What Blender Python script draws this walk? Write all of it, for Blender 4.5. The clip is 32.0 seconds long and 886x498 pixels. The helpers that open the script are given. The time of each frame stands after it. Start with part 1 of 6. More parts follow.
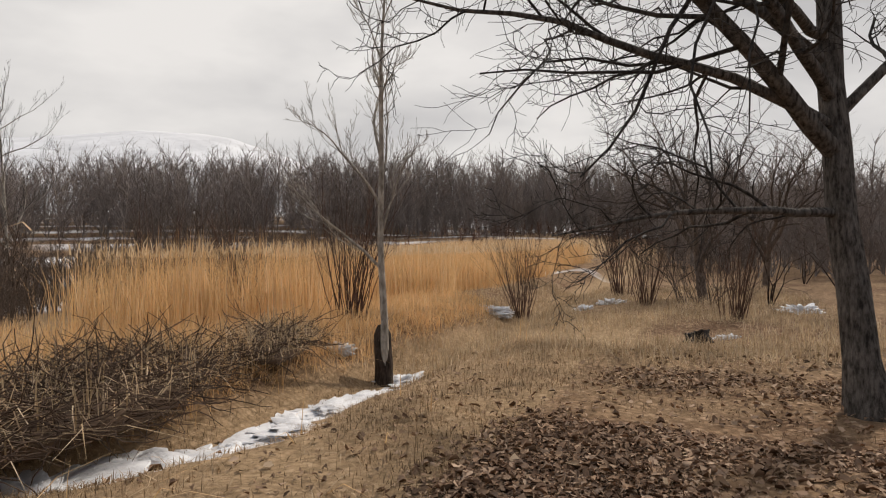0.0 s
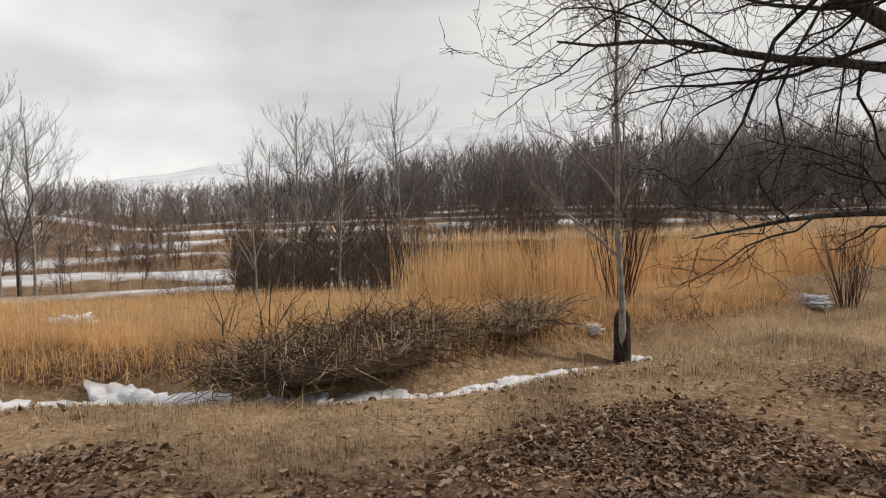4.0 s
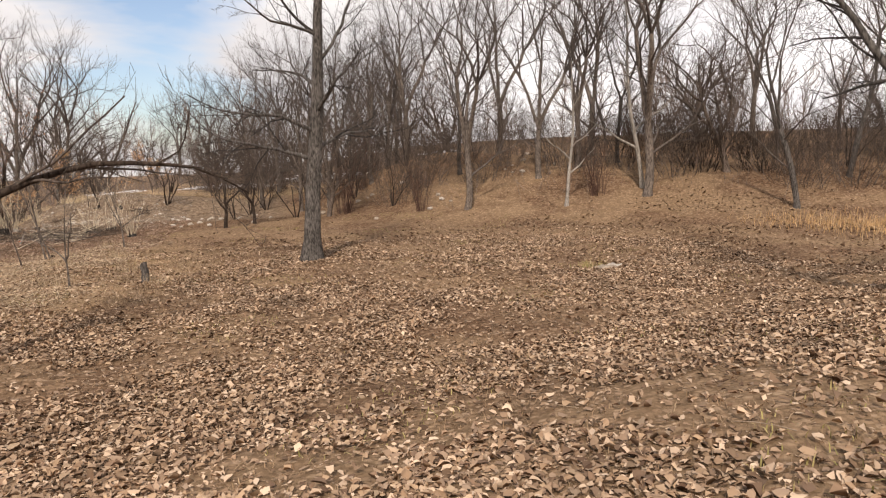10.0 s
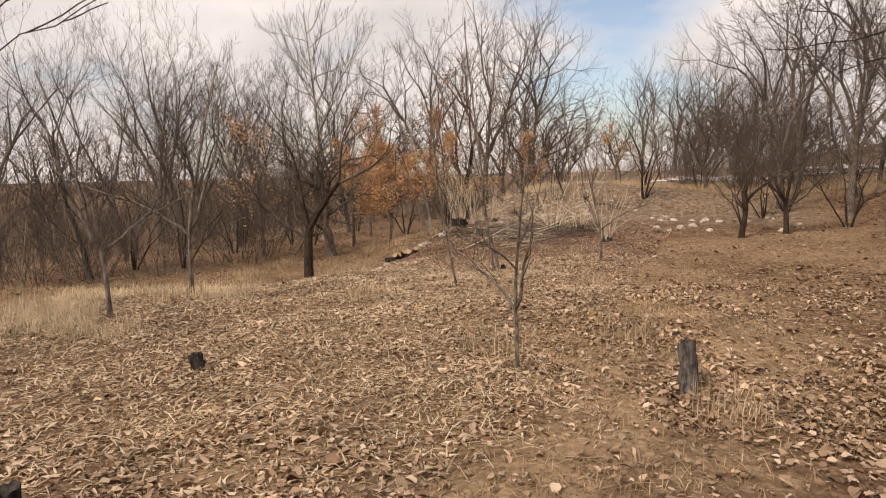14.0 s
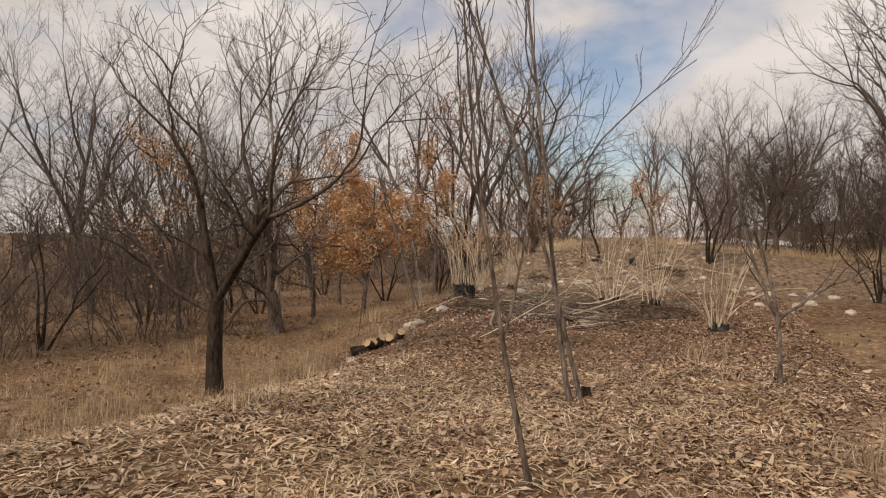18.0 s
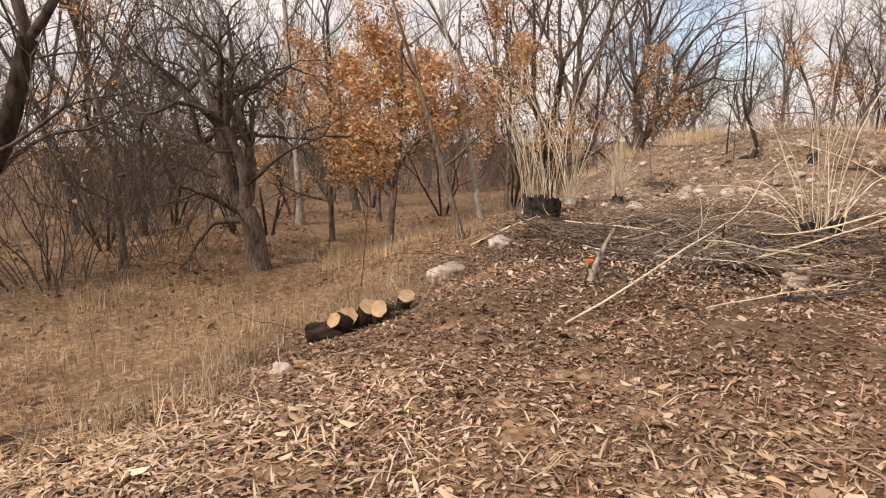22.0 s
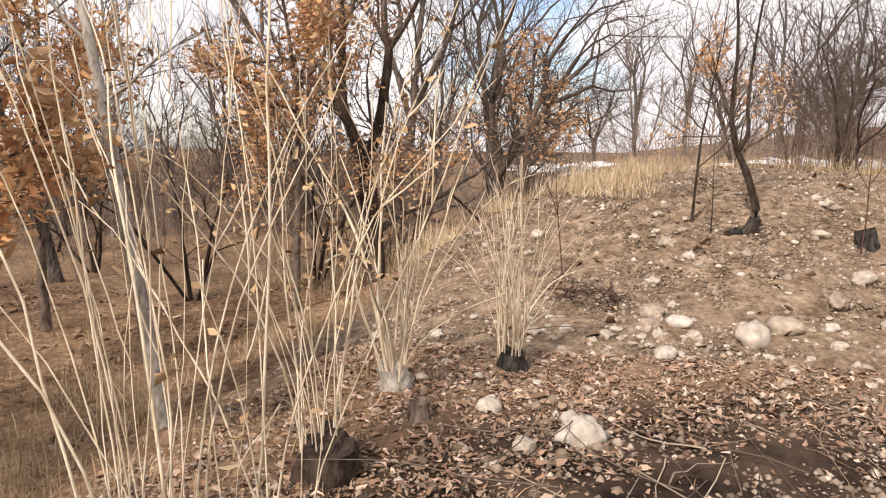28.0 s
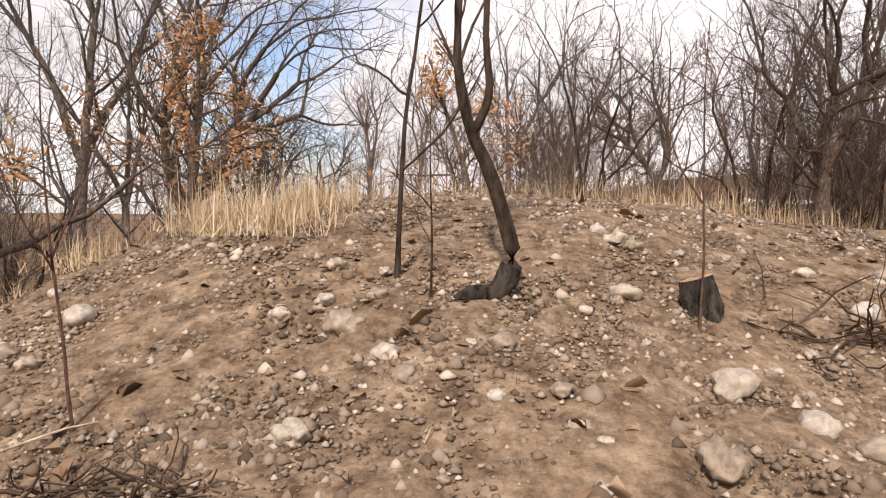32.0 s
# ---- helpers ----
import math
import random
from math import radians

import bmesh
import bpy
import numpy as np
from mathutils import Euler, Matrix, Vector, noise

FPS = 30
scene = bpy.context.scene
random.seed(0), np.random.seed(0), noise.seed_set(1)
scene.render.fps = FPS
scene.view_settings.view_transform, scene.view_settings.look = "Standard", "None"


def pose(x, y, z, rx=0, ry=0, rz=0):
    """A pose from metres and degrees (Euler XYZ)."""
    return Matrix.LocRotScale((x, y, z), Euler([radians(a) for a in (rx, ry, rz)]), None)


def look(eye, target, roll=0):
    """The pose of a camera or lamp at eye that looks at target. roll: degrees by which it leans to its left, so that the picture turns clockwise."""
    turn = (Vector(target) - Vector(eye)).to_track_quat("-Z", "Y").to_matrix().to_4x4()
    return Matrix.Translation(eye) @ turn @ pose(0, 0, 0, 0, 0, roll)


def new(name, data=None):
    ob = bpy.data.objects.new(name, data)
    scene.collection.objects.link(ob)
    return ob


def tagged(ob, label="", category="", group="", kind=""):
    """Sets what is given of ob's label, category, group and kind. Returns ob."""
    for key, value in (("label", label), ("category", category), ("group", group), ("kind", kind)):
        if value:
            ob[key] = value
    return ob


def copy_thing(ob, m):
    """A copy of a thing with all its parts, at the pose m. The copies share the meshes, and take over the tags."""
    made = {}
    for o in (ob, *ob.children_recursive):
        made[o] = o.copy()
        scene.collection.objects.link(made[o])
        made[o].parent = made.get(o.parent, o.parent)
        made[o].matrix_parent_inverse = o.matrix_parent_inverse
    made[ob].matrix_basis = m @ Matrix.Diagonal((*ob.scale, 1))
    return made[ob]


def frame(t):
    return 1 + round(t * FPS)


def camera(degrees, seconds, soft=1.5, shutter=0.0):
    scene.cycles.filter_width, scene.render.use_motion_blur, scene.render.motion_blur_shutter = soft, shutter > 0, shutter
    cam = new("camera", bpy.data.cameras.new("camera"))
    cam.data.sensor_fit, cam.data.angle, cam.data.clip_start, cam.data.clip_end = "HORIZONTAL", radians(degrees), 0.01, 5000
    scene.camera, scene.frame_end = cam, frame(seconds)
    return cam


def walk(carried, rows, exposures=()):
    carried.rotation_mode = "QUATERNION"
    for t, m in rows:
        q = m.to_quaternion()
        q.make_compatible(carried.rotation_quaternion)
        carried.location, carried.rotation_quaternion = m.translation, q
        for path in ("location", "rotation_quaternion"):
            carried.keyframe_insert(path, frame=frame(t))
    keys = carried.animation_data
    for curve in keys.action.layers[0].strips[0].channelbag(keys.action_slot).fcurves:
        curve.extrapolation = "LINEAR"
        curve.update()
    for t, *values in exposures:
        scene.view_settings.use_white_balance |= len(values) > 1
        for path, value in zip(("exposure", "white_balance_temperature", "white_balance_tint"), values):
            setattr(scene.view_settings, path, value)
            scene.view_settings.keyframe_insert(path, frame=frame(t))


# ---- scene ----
LENS = 67.96
# seconds, eye x, y, z, yaw to the left of +y, pitch up, lean (degrees)
PATH = [
    (0, 8.162, -8.425, 2.032, -159.96, 0.41, -0.33),
    (0.5, 7.931, -8.341, 2.073, -154.61, -0.19, -0.54),
    (1, 7.759, -8.246, 2.115, -150.14, -1.18, -0.67),
    (1.5, 7.552, -8.241, 2.147, -146.49, -1.41, -0.66),
    (2, 7.382, -8.328, 2.184, -143.89, -1.11, -0.47),
    (2.5, 7.115, -8.494, 2.187, -142.39, -0.64, -0.25),
    (4.5, 5.770, -8.444, 2.275, -118.73, -2.36, -0.93),
    (5, 5.581, -8.384, 2.276, -107.44, -3.15, -1.09),
    (5.5, 5.388, -8.391, 2.261, -97.19, -4.01, -1.58),
    (6, 5.102, -8.266, 2.223, -86.11, -4.06, -2.56),
    (6.5, 4.897, -7.930, 2.204, -75.45, -4.38, -1.41),
    (7, 4.520, -7.444, 2.178, -65.09, -5.11, 0.28),
    (7.5, 4.056, -6.965, 2.201, -61.72, -5.66, 1.15),
    (8, 3.639, -6.564, 2.225, -61.14, -6.34, 0.98),
    (8.5, 3.035, -6.255, 2.215, -52.89, -6.91, -0.02),
    (9, 2.361, -5.851, 2.129, -40.33, -7.05, -0.35),
    (9.5, 1.812, -5.397, 2.106, -24.57, -7.23, -1.68),
    (10, 1.218, -4.631, 2.111, -13.82, -7.39, -2.03),
    (10.5, 0.714, -3.657, 2.063, -7.29, -7.28, -1.41),
    (11, 0.376, -2.567, 1.921, -4.89, -7.09, -1.22),
    (11.5, 0.182, -1.348, 1.728, -1.39, -6.25, -0.65),
    (12, -0.000, -0.000, 1.557, 4.64, -6.07, -0.51),
    (12.5, -0.280, 1.283, 1.579, 11.16, -5.32, -0.06),
    (13, -0.639, 2.320, 1.641, 15.76, -5.19, -0.56),
    (13.5, -0.959, 3.280, 1.584, 20.43, -5.62, -1.05),
    (14, -1.216, 3.996, 1.696, 23.24, -6.56, -1.22),
    (14.5, -1.408, 4.426, 1.771, 26.10, -6.98, -1.28),
    (16.5, -3.271, 6.512, 1.252, 28.24, -4.61, -0.85),
    (17, -3.762, 7.392, 1.353, 26.36, -3.68, -1.10),
    (17.5, -3.976, 8.597, 1.351, 23.65, -2.55, -0.09),
    (18, -4.073, 9.682, 1.340, 21.38, -1.21, 0.39),
    (18.5, -4.042, 10.595, 1.344, 20.65, -0.72, 0.89),
    (19, -4.056, 11.347, 1.302, 20.85, -0.83, 1.39),
    (19.5, -4.094, 12.033, 1.315, 21.66, -1.04, 1.66),
    (20, -4.115, 12.601, 1.276, 22.54, -1.20, 1.79),
    (20.5, -4.327, 13.127, 1.327, 26.02, -2.65, 1.68),
    (21, -4.824, 13.805, 1.225, 29.13, -5.54, 0.98),
    (21.5, -5.365, 14.323, 1.061, 30.05, -8.28, 0.29),
    (22, -5.763, 14.857, 0.993, 29.10, -9.24, -0.45),
    (22.5, -6.142, 15.452, 0.981, 25.80, -10.59, -1.59),
    (23, -6.421, 16.052, 0.964, 22.14, -10.95, -2.03),
    (23.5, -6.528, 16.852, 0.930, 19.35, -10.88, -2.18),
    (24, -6.612, 17.503, 0.967, 17.99, -11.18, -2.24),
    (24.5, -6.697, 18.114, 1.025, 18.11, -11.47, -2.47),
    (26.5, -7.498, 19.926, 1.356, 19.16, -13.52, -0.40),
    (27, -7.532, 20.441, 1.394, 19.07, -13.06, -0.63),
    (27.5, -7.616, 20.838, 1.355, 17.46, -10.70, 0.49),
    (28, -7.747, 21.275, 1.392, 15.51, -8.57, 0.52),
    (28.5, -7.799, 21.534, 1.379, 13.52, -6.81, 0.26),
    (29, -7.857, 21.942, 1.305, 10.71, -6.26, -0.77),
    (29.5, -7.992, 22.289, 1.217, 5.72, -5.59, -0.04),
    (30, -7.977, 22.640, 1.279, 3.23, -6.30, -0.76),
    (30.5, -7.789, 23.153, 1.136, 0.24, -5.59, -0.05),
    (31, -7.584, 23.684, 1.107, -2.42, -5.12, 0.07),
    (31.5, -7.362, 24.280, 1.004, -4.90, -3.00, 0.82),
    (32, -7.242, 24.777, 1.026, -6.06, -2.82, 0.69),
]


def carried_pose(x, y, z, yaw, pitch, lean):
    turn = Euler((radians(90 + pitch), 0, radians(yaw))).to_matrix().to_4x4()
    return Matrix.Translation((x, y, z)) @ turn @ pose(0, 0, 0, 0, 0, lean)


cam = camera(LENS, 32.0, 1.15)
walk(cam, [(r[0], carried_pose(*r[1:])) for r in PATH],
     exposures=[(0, -0.22, 6750, 12), (3, -0.26, 6700, 11), (5, -0.27, 6550, 10), (6, -0.15, 6450, 9), (7, -0.16, 6600, 10), (8, 0.06, 6450, 8), (9, 0.0, 6700, 12), (10, 0.16, 6850, 16), (12, 0.48, 7050, 17), (13, 0.38, 7100, 18), (14, 0.08, 7250, 18), (16, -0.1, 7250, 18),
                (18, -0.28, 7250, 17), (20, -0.06, 7350, 18), (22, 0.35, 7150, 20), (23, 0.82, 7000, 20), (24.3, 0.86, 6950, 18), (27, 0.85, 6750, 17), (29, 0.35, 6750, 17), (32, 0.4, 6850, 19)])

# ---- sky and sun ----
world = bpy.data.worlds.new("world")
scene.world = world
world.use_nodes = True
wt = world.node_tree
wt.nodes.clear()
SUN_ELEV, SUN_ROT = radians(40), radians(200)


def node(tree, kind, x=0, **values):
    n = tree.nodes.new(kind)
    for key, v in values.items():
        if key in n.inputs:
            n.inputs[key].default_value = v
    return n


def ramp(tree, fac, stops):
    n = tree.nodes.new("ShaderNodeValToRGB")
    e = n.color_ramp.elements
    while len(e) < len(stops):
        e.new(0.5)
    for el, (p, c) in zip(e, stops):
        el.position, el.color = p, (*c, 1) if len(c) == 3 else c
    tree.links.new(fac, n.inputs["Fac"])
    return n


def grey(v):
    return (v, v, v)


sky = wt.nodes.new("ShaderNodeTexSky")
sky.sky_type, sky.sun_disc = "NISHITA", False
sky.sun_elevation, sky.sun_rotation = SUN_ELEV, SUN_ROT
sky.air_density, sky.dust_density = 1.0, 1.5
coord = wt.nodes.new("ShaderNodeTexCoord")
mapping = wt.nodes.new("ShaderNodeMapping")
mapping.inputs["Scale"].default_value = (1.0, 1.0, 2.6)
wt.links.new(coord.outputs["Generated"], mapping.inputs["Vector"])
puffs = node(wt, "ShaderNodeTexNoise", Scale=1.7, Detail=6.0, Roughness=0.55, Distortion=0.3)
wt.links.new(mapping.outputs["Vector"], puffs.inputs["Vector"])
# the overcast lies over the valley, the cloud breaks open over the wooded side
side = wt.nodes.new("ShaderNodeVectorMath")
side.operation = "DOT_PRODUCT"
side.inputs[1].default_value = (0.55, -0.83, 0.0)
wt.links.new(coord.outputs["Generated"], side.inputs[0])
cover = node(wt, "ShaderNodeMath")
cover.operation = "MULTIPLY_ADD"
cover.inputs[1].default_value, cover.inputs[2].default_value = 0.24, 0.14
wt.links.new(side.outputs["Value"], cover.inputs[0])
low = wt.nodes.new("ShaderNodeSeparateXYZ")
wt.links.new(coord.outputs["Generated"], low.inputs["Vector"])
haze = wt.nodes.new("ShaderNodeMath")
haze.operation = "MULTIPLY_ADD"
haze.inputs[1].default_value, haze.inputs[2].default_value = -0.32, 0.10
wt.links.new(low.outputs["Z"], haze.inputs[0])
veil = wt.nodes.new("ShaderNodeMath")
veil.operation = "ADD"
wt.links.new(haze.outputs[0], veil.inputs[0])
wt.links.new(cover.outputs[0], veil.inputs[1])
# a break in the cloud, low over the mound
gap = wt.nodes.new("ShaderNodeVectorMath")
gap.operation = "DISTANCE"
gap.inputs[1].default_value = (-0.13, 0.965, 0.2)
wt.links.new(coord.outputs["Generated"], gap.inputs[0])
hole = node(wt, "ShaderNodeMapRange")
for key, v in (("From Min", 0.03), ("From Max", 0.25), ("To Min", -0.30), ("To Max", 0.0)):
    hole.inputs[key].default_value = v
wt.links.new(gap.outputs["Value"], hole.inputs["Value"])
opened = wt.nodes.new("ShaderNodeMath")
opened.operation = "ADD"
wt.links.new(veil.outputs[0], opened.inputs[0])
wt.links.new(hole.outputs["Result"], opened.inputs[1])
thick = wt.nodes.new("ShaderNodeMath")
thick.operation = "ADD"
wt.links.new(opened.outputs[0], thick.inputs[0])
wt.links.new(puffs.outputs["Fac"], thick.inputs[1])
mask = ramp(wt, thick.outputs[0], [(0.34, grey(0)), (0.47, grey(1))])
tone_noise = node(wt, "ShaderNodeTexNoise", Scale=2.6, Detail=5.0, Roughness=0.5)
wt.links.new(mapping.outputs["Vector"], tone_noise.inputs["Vector"])
tone = ramp(wt, tone_noise.outputs["Fac"], [(0.32, (0.66, 0.67, 0.69)), (0.66, (1.02, 1.02, 1.01))])
air = wt.nodes.new("ShaderNodeVectorMath")
air.operation = "SCALE"
air.inputs["Scale"].default_value = 0.15
wt.links.new(sky.outputs["Color"], air.inputs[0])
mix = wt.nodes.new("ShaderNodeMixRGB")
wt.links.new(mask.outputs["Color"], mix.inputs["Fac"])
wt.links.new(air.outputs["Vector"], mix.inputs["Color1"])
wt.links.new(tone.outputs["Color"], mix.inputs["Color2"])
back = wt.nodes.new("ShaderNodeBackground")
glow = wt.nodes.new("ShaderNodeVectorMath")
glow.operation = "DOT_PRODUCT"
glow.inputs[1].default_value = (0.88, 0.42, 0.22)
wt.links.new(coord.outputs["Generated"], glow.inputs[0])
bright = node(wt, "ShaderNodeMapRange")
for key, v in (("From Min", 0.55), ("From Max", 1.0), ("To Min", 0.92), ("To Max", 1.4)):
    bright.inputs[key].default_value = v
wt.links.new(glow.outputs["Value"], bright.inputs["Value"])
wt.links.new(bright.outputs["Result"], back.inputs["Strength"])
wt.links.new(mix.outputs["Color"], back.inputs["Color"])
out = wt.nodes.new("ShaderNodeOutputWorld")
wt.links.new(back.outputs["Background"], out.inputs["Surface"])

sun = new("sun", bpy.data.lights.new("sun", "SUN"))
sun.data.energy, sun.data.angle, sun.data.color = 3.3, radians(4), (1.0, 0.93, 0.83)
# rotation in the sky is counted from +y towards +x
sun_from = Vector((math.sin(SUN_ROT) * math.cos(SUN_ELEV), math.cos(SUN_ROT) * math.cos(SUN_ELEV), math.sin(SUN_ELEV)))
sun.matrix_world = look(sun_from * 50, (0, 0, 0))


# ---- materials ----
def material(name, rough=0.9, spec=0.2):
    m = bpy.data.materials.new(name)
    m.use_nodes = True
    t = m.node_tree
    b = t.nodes["Principled BSDF"]
    b.inputs["Roughness"].default_value = rough
    b.inputs["Specular IOR Level"].default_value = spec
    return m, t, b


def bump(t, b, height, strength, distance):
    n = t.nodes.new("ShaderNodeBump")
    n.inputs["Strength"].default_value, n.inputs["Distance"].default_value = strength, distance
    t.links.new(height, n.inputs["Height"])
    t.links.new(n.outputs["Normal"], b.inputs["Normal"])


def object_coords(t, scale=(1, 1, 1)):
    c, m = t.nodes.new("ShaderNodeTexCoord"), t.nodes.new("ShaderNodeMapping")
    m.inputs["Scale"].default_value = scale
    t.links.new(c.outputs["Object"], m.inputs["Vector"])
    return m.outputs["Vector"]


def mixed(t, fac, a, b, mode="MIX"):
    n = t.nodes.new("ShaderNodeMixRGB")
    n.blend_type = mode
    for v, s in ((fac, "Fac"), (a, "Color1"), (b, "Color2")):
        if isinstance(v, (int, float)):
            n.inputs[s].default_value = v
        elif isinstance(v, tuple):
            n.inputs[s].default_value = (*v, 1)
        else:
            t.links.new(v, n.inputs[s])
    return n.outputs["Color"]


def noise_fac(t, vec, scale, detail=5.0, rough=0.6):
    n = node(t, "ShaderNodeTexNoise", Scale=scale, Detail=detail, Roughness=rough)
    if vec is not None:
        t.links.new(vec, n.inputs["Vector"])
    return n.outputs["Fac"]


def bark_material(name, dark, light, deep=0.6, fine=26.0):
    """Bark with furrows that run along the stem and lichen-grey blotches."""
    m, t, b = material(name, 0.95, 0.1)
    v = object_coords(t, (1, 1, 0.3))
    furrow = noise_fac(t, v, fine, 6, 0.65)
    blotch = noise_fac(t, object_coords(t), 2.3, 4, 0.6)
    f = ramp(t, furrow, [(0.36, dark), (0.62, light)])
    g = ramp(t, blotch, [(0.4, grey(0.75)), (0.7, grey(1.15))])
    t.links.new(mixed(t, 1.0, f.outputs["Color"], g.outputs["Color"], "MULTIPLY"), b.inputs["Base Color"])
    bump(t, b, furrow, deep, 0.03)
    return m


def island_material(name, colours, rough=0.9, spec=0.15, translucent=0.0, stain=0.25):
    """Loose pieces: each island takes a colour of its own from the range."""
    m, t, b = material(name, rough, spec)
    g = t.nodes.new("ShaderNodeNewGeometry")
    c = ramp(t, g.outputs["Random Per Island"], [(i / (len(colours) - 1), col) for i, col in enumerate(colours)])
    s = ramp(t, noise_fac(t, object_coords(t), 1.3, 4, 0.6), [(0.35, grey(1 - stain)), (0.65, grey(1 + stain * 0.4))])
    t.links.new(mixed(t, 1.0, c.outputs["Color"], s.outputs["Color"], "MULTIPLY"), b.inputs["Base Color"])
    if translucent:
        thin = t.nodes.new("ShaderNodeBsdfTranslucent")
        t.links.new(b.inputs["Base Color"].links[0].from_socket, thin.inputs["Color"])
        both = t.nodes.new("ShaderNodeMixShader")
        both.inputs["Fac"].default_value = translucent
        t.links.new(b.outputs["BSDF"], both.inputs[1])
        t.links.new(thin.outputs["BSDF"], both.inputs[2])
        t.links.new(both.outputs["Shader"], t.nodes["Material Output"].inputs["Surface"])
    return m


BARK_GREY = bark_material("bark_grey", (0.034, 0.030, 0.027), (0.185, 0.165, 0.148), 1.0, 30.0)
BARK_BROWN = bark_material("bark_brown", (0.06, 0.045, 0.037), (0.22, 0.172, 0.138))
BARK_DARK = bark_material("bark_dark", (0.022, 0.016, 0.013), (0.085, 0.062, 0.048))
BARK_PALE = bark_material("bark_pale", (0.20, 0.175, 0.145), (0.46, 0.42, 0.37), 0.35)
BARK_RED = bark_material("bark_red", (0.06, 0.035, 0.027), (0.17, 0.10, 0.075), 0.3)
TWIG_GREY = bark_material("twig_grey", (0.022, 0.020, 0.019), (0.085, 0.076, 0.069), 0.2)
TWIG_BROWN = bark_material("twig_brown", (0.044, 0.034, 0.029), (0.15, 0.118, 0.096), 0.2)
# twigs seen from afar: paler than real bark, with haze in the colour
TWIG_FAR_HAZE = bark_material("twig_far_haze", (0.16, 0.125, 0.105), (0.33, 0.265, 0.225), 0.1)
TWIG_MID = bark_material("twig_mid", (0.06, 0.05, 0.044), (0.165, 0.138, 0.12), 0.1)
# bark of the distant trees, lightened: the valley haze is painted into it
WOODS_HAZE = bark_material("far_wood_haze", (0.19, 0.162, 0.148), (0.34, 0.293, 0.268), 0.1)
BARK_WOOD = bark_material("bark_wood", (0.07, 0.057, 0.048), (0.26, 0.215, 0.18))
CHARRED = bark_material("charred_wood", (0.010, 0.009, 0.008), (0.085, 0.074, 0.066), 1.0, 22.0)
STRAW_STEM = bark_material("straw_stem", (0.52, 0.41, 0.28), (0.84, 0.73, 0.56), 0.15, 18.0)
CUT_WOOD = bark_material("cut_wood", (0.42, 0.27, 0.15), (0.66, 0.48, 0.30), 0.2, 10.0)

LITTER = island_material("leaf_litter", [(0.19, 0.115, 0.072), (0.48, 0.335, 0.215), (0.31, 0.20, 0.125), (0.66, 0.50, 0.36), (0.54, 0.39, 0.265), (0.12, 0.07, 0.045), (0.42, 0.295, 0.20), (0.24, 0.15, 0.095)])
LITTER_GREY = island_material("leaf_litter_grey", [(0.13, 0.08, 0.05), (0.34, 0.23, 0.145), (0.22, 0.14, 0.088), (0.46, 0.34, 0.23), (0.10, 0.062, 0.04), (0.28, 0.18, 0.115)])
LITTER_DULL = island_material("leaf_litter_dull", [(0.15, 0.088, 0.056), (0.40, 0.265, 0.17), (0.25, 0.155, 0.098), (0.56, 0.40, 0.28), (0.11, 0.065, 0.042), (0.33, 0.21, 0.135)])
CHIPS = island_material("wood_chips", [(0.11, 0.06, 0.04), (0.44, 0.30, 0.205), (0.24, 0.145, 0.095), (0.66, 0.50, 0.38), (0.15, 0.085, 0.055), (0.34, 0.215, 0.145), (0.19, 0.11, 0.07)])
STRAW = island_material("dry_grass", [(0.38, 0.27, 0.155), (0.62, 0.47, 0.30), (0.50, 0.36, 0.21), (0.76, 0.61, 0.43), (0.30, 0.20, 0.12)], stain=0.5, translucent=0.25)
BLEACHED = island_material("bleached_straw", [(0.46, 0.34, 0.20), (0.72, 0.58, 0.40), (0.60, 0.46, 0.29), (0.84, 0.72, 0.54)], stain=0.3, translucent=0.2)
TURF = island_material("short_turf", [(0.27, 0.175, 0.10), (0.46, 0.325, 0.195), (0.36, 0.24, 0.14), (0.56, 0.42, 0.27)], stain=0.5)
DULL_GRASS = island_material("dull_turf", [(0.20, 0.125, 0.075), (0.38, 0.26, 0.155), (0.28, 0.18, 0.105), (0.46, 0.33, 0.20)], stain=0.4)
GREENISH = island_material("greenish_grass", [(0.22, 0.20, 0.07), (0.38, 0.32, 0.13), (0.48, 0.38, 0.18)])
REED = island_material("reeds", [(0.62, 0.38, 0.175), (0.80, 0.54, 0.28), (0.72, 0.46, 0.22), (0.86, 0.64, 0.40)], translucent=0.45)
REED_PLUME = island_material("reed_plume", [(0.56, 0.39, 0.22), (0.70, 0.53, 0.33), (0.80, 0.64, 0.44)], translucent=0.4)
BRUSH = island_material("brushwood", [(0.045, 0.03, 0.022), (0.12, 0.08, 0.058), (0.075, 0.05, 0.036), (0.20, 0.14, 0.10)])
RUST_LEAF = island_material("rust_leaves", [(0.42, 0.20, 0.10), (0.70, 0.43, 0.22), (0.56, 0.30, 0.15), (0.82, 0.60, 0.36), (0.46, 0.26, 0.14), (0.66, 0.45, 0.25)], 0.75, 0.2, translucent=0.35)
DRY_LEAF = island_material("dry_leaves", [(0.30, 0.19, 0.10), (0.46, 0.31, 0.17), (0.55, 0.40, 0.24)], 0.8, 0.2)
TWIG_PIECES = island_material("fallen_twigs", [(0.10, 0.07, 0.05), (0.38, 0.29, 0.20), (0.24, 0.17, 0.115), (0.52, 0.42, 0.31)])


